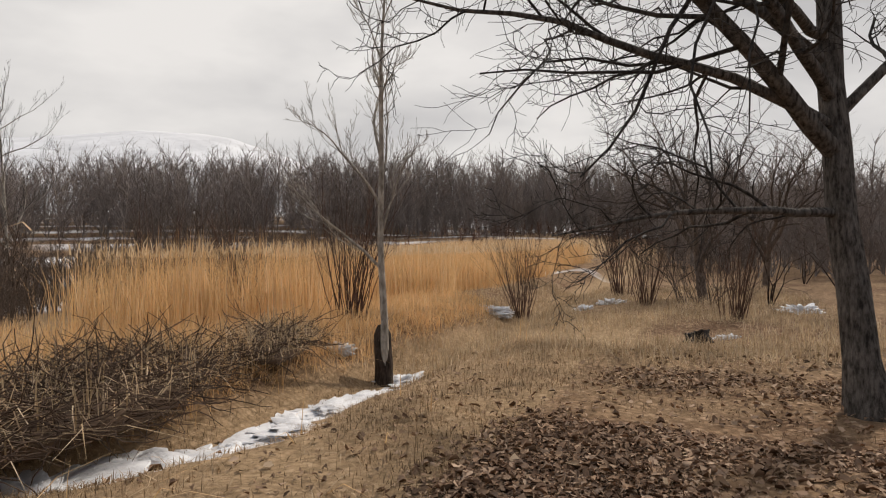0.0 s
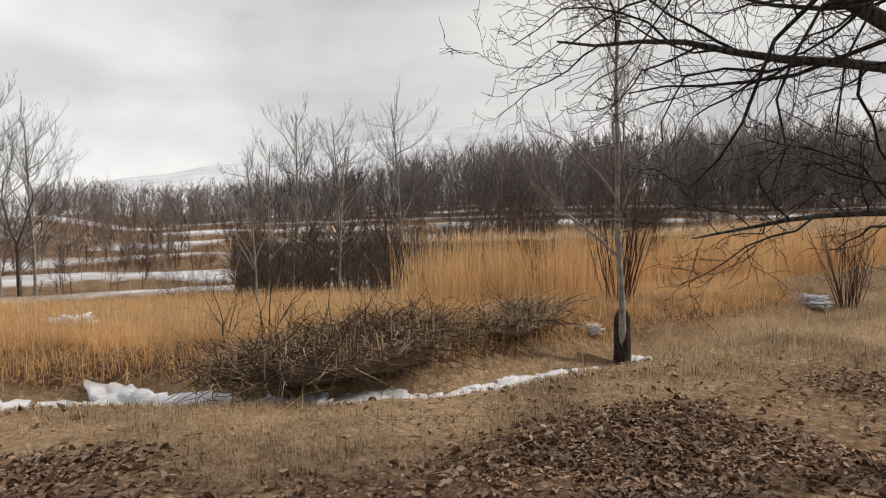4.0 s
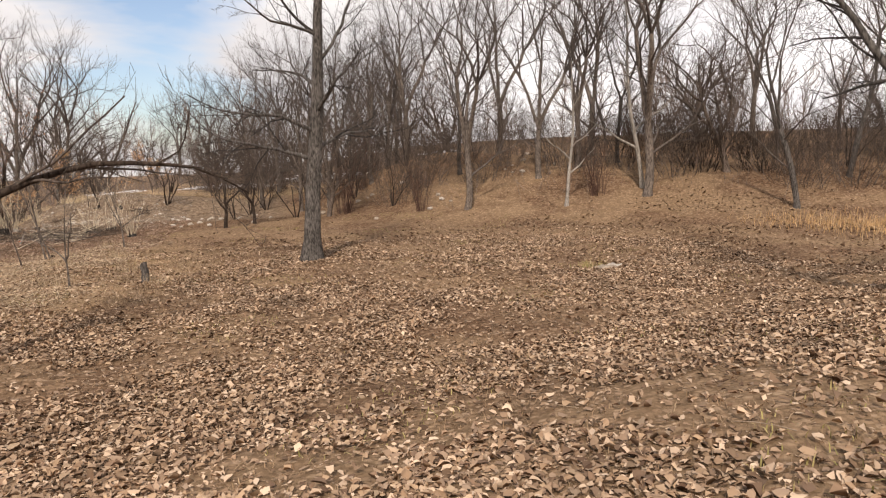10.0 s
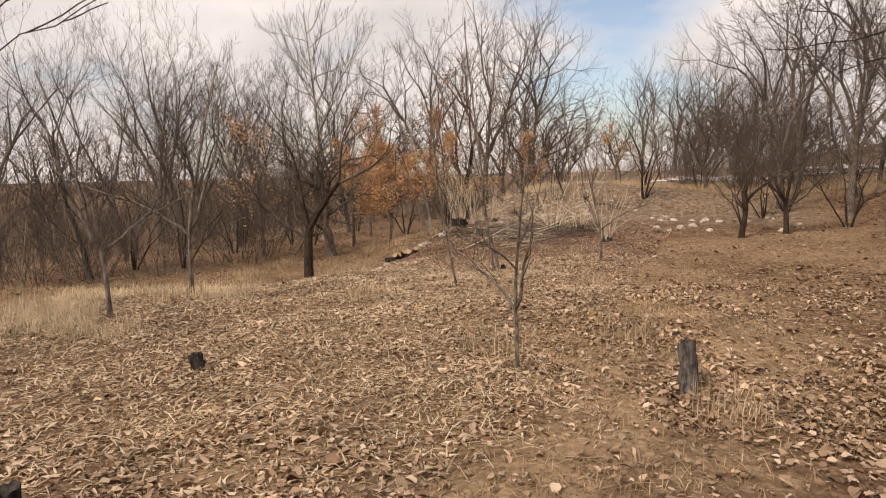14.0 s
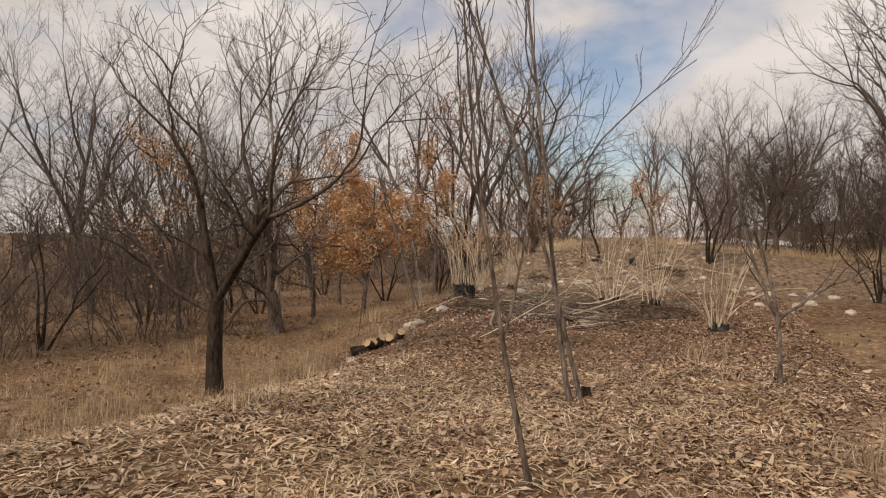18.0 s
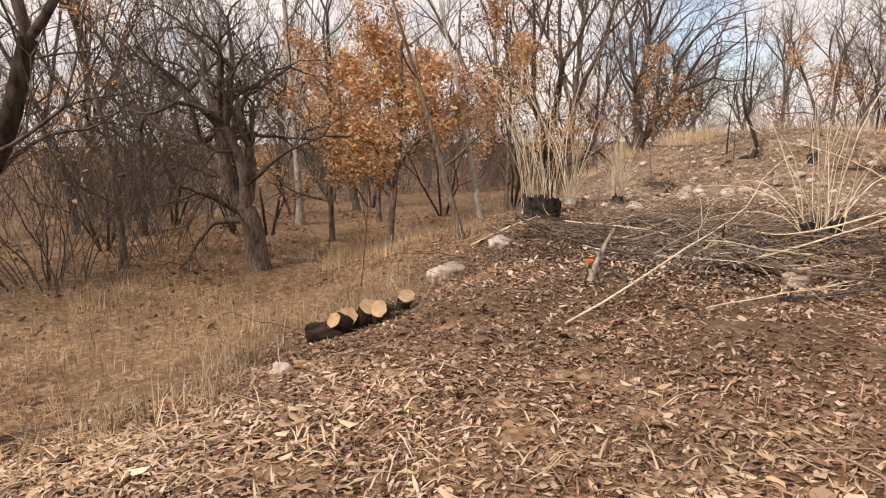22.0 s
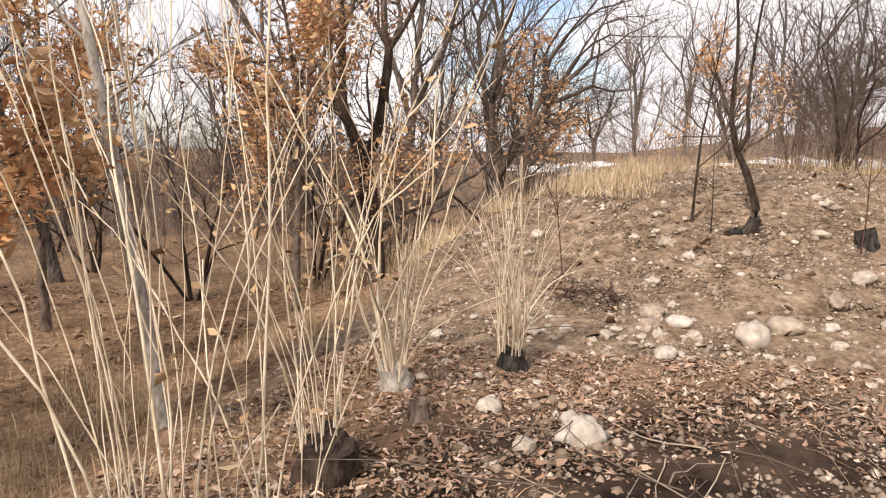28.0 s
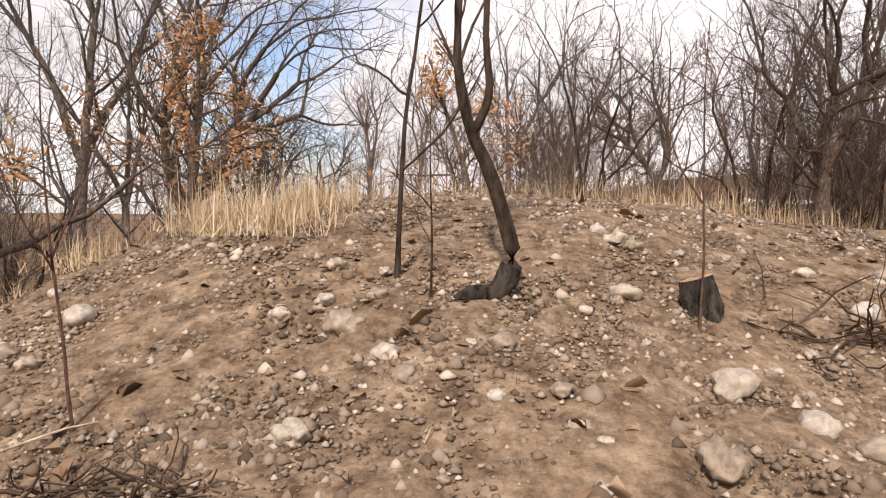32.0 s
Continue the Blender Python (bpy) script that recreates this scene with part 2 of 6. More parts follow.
def stone_material():
    m, t, b = material("field_stone", 0.88, 0.25)
    v = object_coords(t)
    i = t.nodes.new("ShaderNodeObjectInfo")
    base = ramp(t, i.outputs["Random"], [(0.0, (0.36, 0.29, 0.22)), (0.5, (0.50, 0.43, 0.35)), (1.0, (0.60, 0.53, 0.46))])
    spots = noise_fac(t, v, 3.4, 8, 0.68)
    f = ramp(t, spots, [(0.35, grey(0.6)), (0.62, grey(1.1))])
    t.links.new(mixed(t, 1.0, base.outputs["Color"], f.outputs["Color"], "MULTIPLY"), b.inputs["Base Color"])
    bump(t, b, spots, 0.5, 0.02)
    return m


def snow_material():
    m, t, b = material("old_snow", 0.6, 0.3)
    v = object_coords(t)
    f = ramp(t, noise_fac(t, v, 3.5, 6, 0.65), [(0.36, (0.62, 0.62, 0.64)), (0.6, (0.86, 0.87, 0.89))])
    t.links.new(f.outputs["Color"], b.inputs["Base Color"])
    bump(t, b, noise_fac(t, v, 22.0, 5, 0.6), 0.5, 0.03)
    return m


def plain_material(name, colour, rough=0.6, spec=0.3, scale=18.0):
    m, t, b = material(name, rough, spec)
    n = noise_fac(t, object_coords(t), scale, 5, 0.6)
    f = ramp(t, n, [(0.3, tuple(c * 0.8 for c in colour)), (0.7, tuple(min(1, c * 1.1) for c in colour))])
    t.links.new(f.outputs["Color"], b.inputs["Base Color"])
    bump(t, b, n, 0.3, 0.01)
    return m


STONE = stone_material()
SNOW = snow_material()
PLASTIC = plain_material("crumpled_plastic", (0.80, 0.80, 0.80), 0.45, 0.4)
ORANGE_RAG = plain_material("orange_rag", (0.55, 0.12, 0.03), 0.8, 0.2)
EARTH = plain_material("bare_earth", (0.15, 0.105, 0.075), 0.97, 0.05, 12.0)


# ---- ground ----
def step(a, b, v):
    t = np.clip((np.asarray(v, float) - a) / (b - a), 0, 1)
    return t * t * (3 - 2 * t)


def ditch_x(y):
    return 11.8 + 3.3 * step(-13.5, -7.0, y) + 4.5 * step(-7.0, -1.0, y)


def height(x, y):
    """The lie of the land: a shelf by the orchard, a ditch, the valley, the wooded bank and the rubble mound."""
    x, y = np.asarray(x, float), np.asarray(y, float)
    z = 0.72 * (1 - step(-5.0, 1.5, y - 0.4 * x))
    s = x - ditch_x(y)
    by_ditch = 1 - step(-4.0, 1.0, y)
    z = z - 0.42 * np.exp(-((s / 0.75) ** 2)) * by_ditch
    z = z + 0.18 * np.exp(-(((s - 1.7) / 1.0) ** 2)) * by_ditch
    z = z - 2.4 * step(2.5, 42.0, s) * (1 - step(-3.0, 8.0, y - 0.25 * x))
    edge = -7.2 - 1.6 * step(20.0, 22.5, y)
    z = z - 0.85 * step(0.0, 3.7, edge - x) * step(10.0, 15.0, y)
    z = z - 1.1 * step(-12.0, -40.0, x)
    z = z - 0.28 * np.exp(-((x + 7.0) ** 2 + (y - 17.0) ** 2) / 9.0)
    z = z + 0.55 * np.exp(-(((x + 6.2) / 2.4) ** 2 + ((y - 29.2) / 1.9) ** 2) / 2)
    z = z + 0.72 * step(26.0, 30.5, y) * step(-11.5, -7.5, x)
    z = z + 0.5 * step(31.0, 60.0, y) * step(-14.0, -6.0, x)
    up = 0.45 * x + 0.89 * y
    z = z + (2.3 + 0.35 * np.sin(0.31 * x + 0.2 * y)) * step(17.0, 29.0, up) * step(0.5, 10.0, x) * (1 - 0.7 * step(26.5, 33.0, y) * (1 - step(9.0, 18.0, x))) + 0.5 * step(30.0, 70.0, up) * step(0.0, 12.0, x)
    r = np.hypot(x, y)
    a = np.degrees(np.arctan2(-y, x))
    z = z + 10.0 * step(60, 190, r) * np.exp(-(((a - 50) / 34.0) ** 2))
    rise = np.interp(a, (-20, 0, 7, 18, 30, 36, 45, 51, 58, 66, 78), (0.0, 0.13, 0.27, 0.47, 0.74, 0.86, 1.0, 0.97, 0.68, 0.3, 0.0))
    z = z + 46.0 * step(150, 330, r) * rise * (0.97 + 0.03 * np.sin(x * 0.043 + 1.0))
    z = z + 3.4 * step(36, 105, r) * step(-6, 14, a) * (1 - step(66, 100, a)) + 0.22 * np.sin(0.55 * r) * step(40, 48, r) * (1 - step(90, 110, r)) * step(-14, 0, a) * (1 - step(50, 66, a))
    for cx, cy, s, t in ((-8.35, 21.8, 0.35, 0.12), (-6.6, 21.9, 0.4, 0.12), (-8.05, 19.9, 0.5, 0.10), (-8.3, 20.8, 0.4, 0.08)):
        z = z + t * np.exp(-((x - cx) ** 2 + (y - cy) ** 2) / (2 * s * s))
    z = z + 0.035 * np.sin(1.3 * x + 0.6 * y) * np.cos(0.8 * y - 0.5 * x) + 0.02 * np.sin(3.1 * x + 1.0) * np.sin(2.7 * y)
    return z


def ground_z(x, y):
    return float(height(x, y))


def ground_material():
    """Soil under litter and grass: brown earth, pale dry grass, a burnt patch, old snow far off on the slope."""
    m, t, b = material("ground", 0.97, 0.05)
    pos = t.nodes.new("ShaderNodeNewGeometry").outputs["Position"]
    big = noise_fac(t, pos, 0.35, 4, 0.6)
    mid = noise_fac(t, pos, 2.2, 6, 0.65)
    fine = noise_fac(t, pos, 24.0, 6, 0.7)
    soil = ramp(t, mid, [(0.34, (0.125, 0.070, 0.042)), (0.5, (0.225, 0.135, 0.082)), (0.68, (0.33, 0.215, 0.13))]).outputs["Color"]
    grassy = ramp(t, fine, [(0.32, (0.25, 0.16, 0.085)), (0.66, (0.54, 0.385, 0.22))]).outputs["Color"]
    cells = node(t, "ShaderNodeTexVoronoi", Scale=17.0, Randomness=1.0)
    warp = mixed(t, 0.12, pos, node(t, "ShaderNodeTexNoise", Scale=9.0, Detail=3.0).outputs["Color"], "ADD")
    t.links.new(warp, cells.inputs["Vector"])
    shade = t.nodes.new("ShaderNodeSeparateColor")
    t.links.new(cells.outputs["Color"], shade.inputs["Color"])
    old_leaf = ramp(t, shade.outputs["Red"], [(0.0, (0.10, 0.055, 0.032)), (0.45, (0.20, 0.12, 0.07)), (0.8, (0.36, 0.235, 0.145)), (1.0, (0.52, 0.37, 0.25))]).outputs["Color"]
    rim = ramp(t, cells.outputs["Distance"], [(0.25, grey(1.0)), (0.75, grey(0.45))]).outputs["Color"]
    soil = mixed(t, 0.62, soil, mixed(t, 1.0, old_leaf, rim, "MULTIPLY"))
    grassy = mixed(t, 0.5, grassy, mixed(t, 1.0, mixed(t, 0.35, old_leaf, (0.62, 0.46, 0.30)), rim, "MULTIPLY"))
    patch = ramp(t, big, [(0.42, grey(0)), (0.58, grey(1))]).outputs["Color"]
    grain = ramp(t, fine, [(0.3, grey(0.65)), (0.7, grey(1.25))]).outputs["Color"]
    near = mixed(t, patch, mixed(t, 1.0, soil, grain, "MULTIPLY"), mixed(t, 0.45, soil, grassy))
    # areas of the plan, kept as a colour layer on the mesh: red dry grass, green ash and char, blue snow
    lay = t.nodes.new("ShaderNodeAttribute")
    lay.attribute_name = "area"
    sep = t.nodes.new("ShaderNodeSeparateColor")
    t.links.new(lay.outputs["Color"], sep.inputs["Color"])

    def area(out, lo=0.35, hi=0.65, n=mid):
        a = t.nodes.new("ShaderNodeMath")
        a.operation = "MULTIPLY_ADD"
        a.inputs[1].default_value = 0.55
        t.links.new(n, a.inputs[0])
        t.links.new(sep.outputs[out], a.inputs[2])
        return ramp(t, a.outputs[0], [(lo + 0.275, grey(0)), (hi + 0.275, grey(1))]).outputs["Color"]

    c = mixed(t, area("Red"), near, grassy)
    clod = ramp(t, noise_fac(t, pos, 7.0, 8, 0.75), [(0.36, (0.10, 0.066, 0.044)), (0.5, (0.235, 0.167, 0.112)), (0.66, (0.40, 0.305, 0.215))]).outputs["Color"]
    bare = ramp(t, lay.outputs["Alpha"], [(0.2, grey(0)), (0.8, grey(1))]).outputs["Color"]
    c = mixed(t, bare, c, mixed(t, 1.0, clod, grain, "MULTIPLY"))
    char = ramp(t, mid, [(0.38, (0.02, 0.014, 0.011)), (0.62, (0.095, 0.065, 0.046))]).outputs["Color"]
    c = mixed(t, area("Green"), c, char)
    slope = noise_fac(t, pos, 0.055, 7, 0.7)
    snow = ramp(t, slope, [(0.3, (0.60, 0.61, 0.63)), (0.6, (0.82, 0.83, 0.85))]).outputs["Color"]
    c = mixed(t, area("Blue", 0.4, 0.56, noise_fac(t, pos, 0.16, 8, 0.72)), c, snow)
    t.links.new(c, b.inputs["Base Color"])
    rough_up = mixed(t, 0.5, fine, shade.outputs["Green"])
    bump(t, b, rough_up, 0.9, 0.035)
    return m


def fast_mesh(name, verts, faces, mat=None, smooth=False):
    """A mesh from arrays; all faces have the same number of corners."""
    verts, faces = np.asarray(verts, np.float32), np.asarray(faces, np.int32)
    me = bpy.data.meshes.new(name)
    n, k = faces.shape
    me.vertices.add(len(verts))
    me.vertices.foreach_set("co", verts.ravel())
    me.loops.add(n * k)
    me.loops.foreach_set("vertex_index", faces.ravel())
    me.polygons.add(n)
    me.polygons.foreach_set("loop_start", np.arange(0, n * k, k, dtype=np.int32))
    if smooth:
        me.polygons.foreach_set("use_smooth", np.ones(n, bool))
    me.update(calc_edges=True)
    if mat:
        me.materials.append(mat)
    return me


def spaced(lo, hi, inner_lo, inner_hi, fine, grow):
    """Grid lines: even inside, ever wider outside."""
    inner = list(np.arange(inner_lo, inner_hi + fine / 2, fine))
    left, right = [], []
    d, v = fine, inner_hi
    while v < hi:
        d *= grow
        v += d
        right.append(v)
    d, v = fine, inner_lo
    while v > lo:
        d *= grow
        v -= d
        left.append(v)
    return np.array(left[::-1] + inner + right)


GX = spaced(-1800, 1800, -14, 20, 0.2, 1.09)
GY = spaced(-1800, 1800, -22, 34, 0.2, 1.09)
gx, gy = np.meshgrid(GX, GY)
gz = height(gx, gy)
rough = np.random.default_rng(3).normal(0, 0.012, gx.shape)
near_plan = (np.abs(gx - 3) < 18) & (np.abs(gy - 6) < 30)
gz = gz + np.where(near_plan, rough, 0)
gv = np.stack([gx, gy, gz], -1).reshape(-1, 3)
ny, nx = gx.shape
idx = np.arange(nx * ny).reshape(ny, nx)
gf = np.stack([idx[:-1, :-1], idx[:-1, 1:], idx[1:, 1:], idx[1:, :-1]], -1).reshape(-1, 4)
ground_mesh = fast_mesh("ground", gv, gf, ground_material(), True)
ground = tagged(new("ground", ground_mesh), "brown leaf-strewn earth with dry grass and snow on far slopes", "ground", kind="structure")


def blob(x, y, cx, cy, rx, ry):
    return np.clip(1.6 - np.hypot((x - cx) / rx, (y - cy) / ry), 0, 1)


def strip(x, y, line, wide):
    """1 on a winding strip of the plan, falling to 0 past its width."""
    d = np.full(np.shape(x), 99.0)
    for (ax, ay), (bx, by) in zip(line, line[1:]):
        k = np.clip(((x - ax) * (bx - ax) + (y - ay) * (by - ay)) / ((bx - ax) ** 2 + (by - ay) ** 2), 0, 1)
        d = np.minimum(d, np.hypot(x - ax - k * (bx - ax), y - ay - k * (by - ay)))
    return 1 - step(0.6, 1.4, d / wide)


def grass_strips(x, y):
    """Pale worn strips: the track by the ditch, and the ridges between the leaf-filled furrows."""
    g = strip(x, y, ((10.6, -10.6), (10.3, -13.1), (10.2, -16.3), (9.5, -22.0)), 0.95)
    g = np.maximum(g, strip(x, y, ((14.2, -2.6), (11.5, -4.9), (9.7, -7.1), (8.9, -8.4), (8.3, -10.0)), 0.42))
    return np.maximum(g, strip(x, y, ((16.0, -3.5), (14.2, -5.0), (12.3, -8.9), (11.0, -11.2)), 0.8))


def straw_area(x, y):
    """Trampled straw between the crooked tree and the burnt heap."""
    return step(0.5, -0.9, x + 2.6 + 0.5 * np.sin(1.3 * y)) * step(4.0, 6.5, y) * (1 - step(16.0, 18.5, y)) * step(-10.5, -8.5, x)


def grass_area(x, y):
    s = x - ditch_x(y)
    g = step(-2.2, -0.6, s) * (1 - step(0.2, 1.2, s)) * (1 - step(-6, -2, y)) * 0.8
    g = np.maximum(g, step(2.0, 4.0, s) * (1 - step(17, 25, s)) * (1 - step(4, 10, y)))
    g = np.maximum(g, blob(x, y, 9.6, -17.5, 2.2, 3.5) * 0.45)
    g = np.maximum(g, blob(x, y, -5.5, 11.0, 4.5, 5.5) * 0.9)
    g = np.maximum(g, blob(x, y, -10.5, 12.5, 3.5, 6.0) * 0.45)
    g = np.maximum(g, blob(x, y, -9.5, 21.0, 2.2, 3.0) * 0.4)
    g = np.maximum(g, step(29.5, 31.0, y) * (1 - step(45, 70, y)) * step(-12, -8, x) * (1 - step(1, 4, x)))
    g = np.maximum(g, blob(x, y, 22, 2, 7, 6))
    return np.maximum(g * (1 - 0.7 * straw_area(x, y)), grass_strips(x, y))


def burnt_area(x, y):
    b = np.maximum(blob(x, y, -6.9, 21.3, 1.9, 1.3), blob(x, y, -6.3, 23.5, 2.6, 1.6))
    b = np.maximum(b * 0.95, blob(x, y, -6.4, 19.8, 2.6, 2.0) * 0.5)
    b = np.maximum(b, np.maximum(blob(x, y, -7.7, 22.0, 0.9, 0.7), blob(x, y, -6.6, 24.0, 1.5, 0.7)))
    return np.maximum(b, blob(x, y, -5.8, 22.0, 2.9, 3.0) * 0.5)


def snow_area(x, y):
    r, a = np.hypot(x, y), np.degrees(np.arctan2(-y, x))
    sector = step(-14, 4, a) * (1 - step(70, 92, a))
    return sector * np.maximum((0.40 + 0.15 * np.sin(0.55 * r + 0.6 + 0.5 * np.sin(0.2 * a)) + 0.08 * np.sin(0.23 * x) * np.sin(0.31 * y)) * step(38, 46, r), 0.95 * step(135, 190, r))


def bare_area(x, y):
    """Raw earth of the rubble mound and of the dug edge by the burnt heap."""
    b = step(24.6, 26.0, y + 0.3 * np.sin(2 * x)) * (1 - step(29.8, 31.0, y)) * step(-11.0, -9.4, x) * (1 - step(0.0, 3.0, x))
    return np.maximum(b, blob(x, y, -8.2, 20.1, 0.9, 1.0))


area = np.zeros((len(gv), 4), np.float32)
area[:, 0], area[:, 1], area[:, 2], area[:, 3] = grass_area(gv[:, 0], gv[:, 1]), burnt_area(gv[:, 0], gv[:, 1]), snow_area(gv[:, 0], gv[:, 1]), bare_area(gv[:, 0], gv[:, 1])
layer = ground_mesh.attributes.new("area", "FLOAT_COLOR", "POINT")
layer.data.foreach_set("color", area.ravel())


# ---- wood: tubes, trees ----
def tubes(paths):
    """Tapered round stems from (points, radii, sides); one array of quads."""
    groups = {}
    for pts, rad, k in paths:
        groups.setdefault((len(pts), k), []).append((pts, rad))
    vs, fs, at = [], [], 0
    for (n, k), some in groups.items():
        p = np.array([a for a, _ in some], float)
        r = np.array([b for _, b in some], float)
        tan = np.gradient(p, axis=1)
        tan /= np.linalg.norm(tan, axis=2, keepdims=True) + 1e-9
        ref = np.where(np.abs(tan[:, :1, 2:]) > 0.8, np.array([[[1.0, 0.1, 0]]]), np.array([[[0, 0.1, 1.0]]]))
        u = np.cross(tan, np.broadcast_to(ref, tan.shape))
        u /= np.linalg.norm(u, axis=2, keepdims=True) + 1e-9
        v = np.cross(tan, u)
        ang = np.arange(k) * 2 * np.pi / k
        ring = np.cos(ang)[None, None, :, None] * u[:, :, None] + np.sin(ang)[None, None, :, None] * v[:, :, None]
        pts = p[:, :, None] + ring * r[:, :, None, None]
        m = len(some)
        vs.append(pts.reshape(-1, 3))
        i = at + np.arange(m * n * k).reshape(m, n, k)
        a, b2 = i[:, :-1], i[:, 1:]
        fs.append(np.stack([a, np.roll(a, -1, 2), np.roll(b2, -1, 2), b2], -1).reshape(-1, 4))
        at += m * n * k
    return np.concatenate(vs), np.concatenate(fs)


def part(name, mesh, parent, label=""):
    ob = new(name, mesh)
    ob.parent = parent
    if label:
        ob["label"] = label
    return ob


def stem(rng, p, d, length, r0, r1, n, wob, up, bend=(0, 0, 0)):
    """A winding stem: points and radii."""
    pts, rad = [np.array(p, float)], [r0]
    d = np.array(d, float)
    d /= np.linalg.norm(d)
    s = length / (n - 1)
    kick = rng.normal(0, wob, (n, 3))
    bend = np.array(bend, float)
    for i in range(1, n):
        d = d + kick[i] + bend / (n - 1)
        d[2] += up / (n - 1)
        d /= math.sqrt(d @ d)
        pts.append(pts[-1] + d * s)
        rad.append(r0 + (r1 - r0) * i / (n - 1))
    return pts, rad


def offshoot(rng, pts, t, spread, up=0.0):
    """A place along a stem and a way that forks from it."""
    f = t * (len(pts) - 1)
    i = min(int(f), len(pts) - 2)
    p = pts[i] + (pts[i + 1] - pts[i]) * (f - i)
    d = pts[i + 1] - pts[i]
    d = d / math.sqrt(d @ d)
    side_way = np.cross(d, rng.normal(0, 1, 3))
    side_way /= math.sqrt(side_way @ side_way) + 1e-9
    w = d * math.cos(spread) + side_way * math.sin(spread)
    w[2] += up
    return p, w


def branches(rng, pts, rad, length, counts, out_list, level=0, wob=0.16, up=0.15, spread=0.75, start=0.18, sides=(5, 4, 3, 3), ratio=0.5, rings=(6, 4, 3, 3), thinnest=0.0026):
    """Side shoots of a stem, level by level, into out_list."""
    n = counts[level]
    for j in range(n):
        t = start + (1 - start) * (j + rng.random()) / n
        p, d = offshoot(rng, pts, t, spread * rng.uniform(0.7, 1.25), up * 0.5)
        ln = length * ratio * rng.uniform(0.55, 1.2) * (1.15 - 0.55 * t)
        i = min(int(t * (len(rad) - 1)), len(rad) - 1)
        r = max(rad[i] * rng.uniform(0.3, 0.5), thinnest)
        k = sides[min(level, len(sides) - 1)]
        m = rings[min(level, 3)]
        a, b = stem(rng, p, d, ln, r, max(r * 0.35, 0.0018), m, wob, up)
        out_list.append((a, b, k))
        if level + 1 < len(counts):
            branches(rng, a, b, ln, counts, out_list, level + 1, wob, up, spread, 0.15, sides, ratio, rings, thinnest)


def flare(pts, rad, amount=0.5, reach=0.35):
    """Widen a trunk at its foot."""
    z0 = pts[0][2]
    return [r * (1 + amount * max(0.0, 1 - (p[2] - z0) / reach) ** 2) for p, r in zip(pts, rad)]


def tree(label, seed, height_m, radius, bark, twig, limbs, counts=(7, 5, 3), lean=(0, 0), wob=0.05, curve=(0, 0, 0), top=0.25,
         spread=0.75, up=0.25, wob_twig=0.16, twist=0.12, name="tree", extra=(), ratio=0.5, light=False, rise=(18, 62)):
    """A bare tree at the origin. limbs: a number, or (part of the height, azimuth, elevation, length, radius) each; extra: further trunks."""
    rng = np.random.default_rng(seed)
    base = new(name)
    thin = {"sides": (3, 3, 3, 3), "rings": (5, 3, 2, 2), "thinnest": 0.0036} if light else {"rings": (7, 6, 4, 3)}
    trunks = [((0, 0), lean, height_m, radius, curve, 1.0)] + list(extra)
    fine = []
    first = None
    for (ox, oy), (lx, ly), hm, r, cv, _ in trunks:
        pts, rad = stem(rng, (ox, oy, -0.12), (lx, ly, 1), hm, r, r * top, 14, wob, 0.0, cv)
        k = 20 if r > 0.09 else 12
        v, f = tubes([(pts, flare(pts, rad), k)])
        ring = np.arange(len(v)) // k
        c = np.array(pts)[ring]
        a = np.arange(len(v)) % k * 2 * np.pi / k
        v = c + (v - c) * (1 + 0.07 * np.sin(3 * a + 0.6 * ring) + 0.045 * np.sin(7 * a - 0.5 * ring) + rng.normal(0, 0.02, len(v)))[:, None]
        part("trunk", fast_mesh("trunk", v, f, bark, True), base)
        if first is None:
            first = (pts, rad, hm, r)
        branches(rng, pts[7:], rad[7:], hm * 0.35, counts[1:], fine, 0, wob_twig, up, spread, ratio=ratio, **thin)
    pts, rad, hm, r = first
    if isinstance(limbs, int):
        limbs = [(0.22 + 0.73 * (i + rng.random() * 0.6) / limbs, 137.5 * i + rng.uniform(-25, 25), rng.uniform(*rise),
                  hm * rng.uniform(0.28, 0.46) * (1.15 - 0.6 * i / limbs), r * rng.uniform(0.35, 0.6) * (1 - 0.5 * i / limbs)) for i in range(limbs)]
    for f, az, el, ln, lr, *own in limbs:
        i = f * (len(pts) - 1)
        j = min(int(i), len(pts) - 2)
        p = pts[j] + (pts[j + 1] - pts[j]) * (i - j)
        d = (math.cos(radians(az)) * math.cos(radians(el)), math.sin(radians(az)) * math.cos(radians(el)), math.sin(radians(el)))
        a, b = stem(rng, p, d, ln, lr, max(lr * 0.18, 0.004), 11, twist, own[0] if own else up * 0.7)
        part("limb", fast_mesh("limb", *tubes([(a, flare(a, b, 0.0), 7)]), bark, True), base)
        branches(rng, a, b, ln, counts, fine, 0, wob_twig, up, spread, ratio=ratio, **thin)
    tagged(part("crown", fast_mesh("crown", *tubes(fine), twig, False), base), kind="stuff")
    tagged(base, label, "tree")
    return base


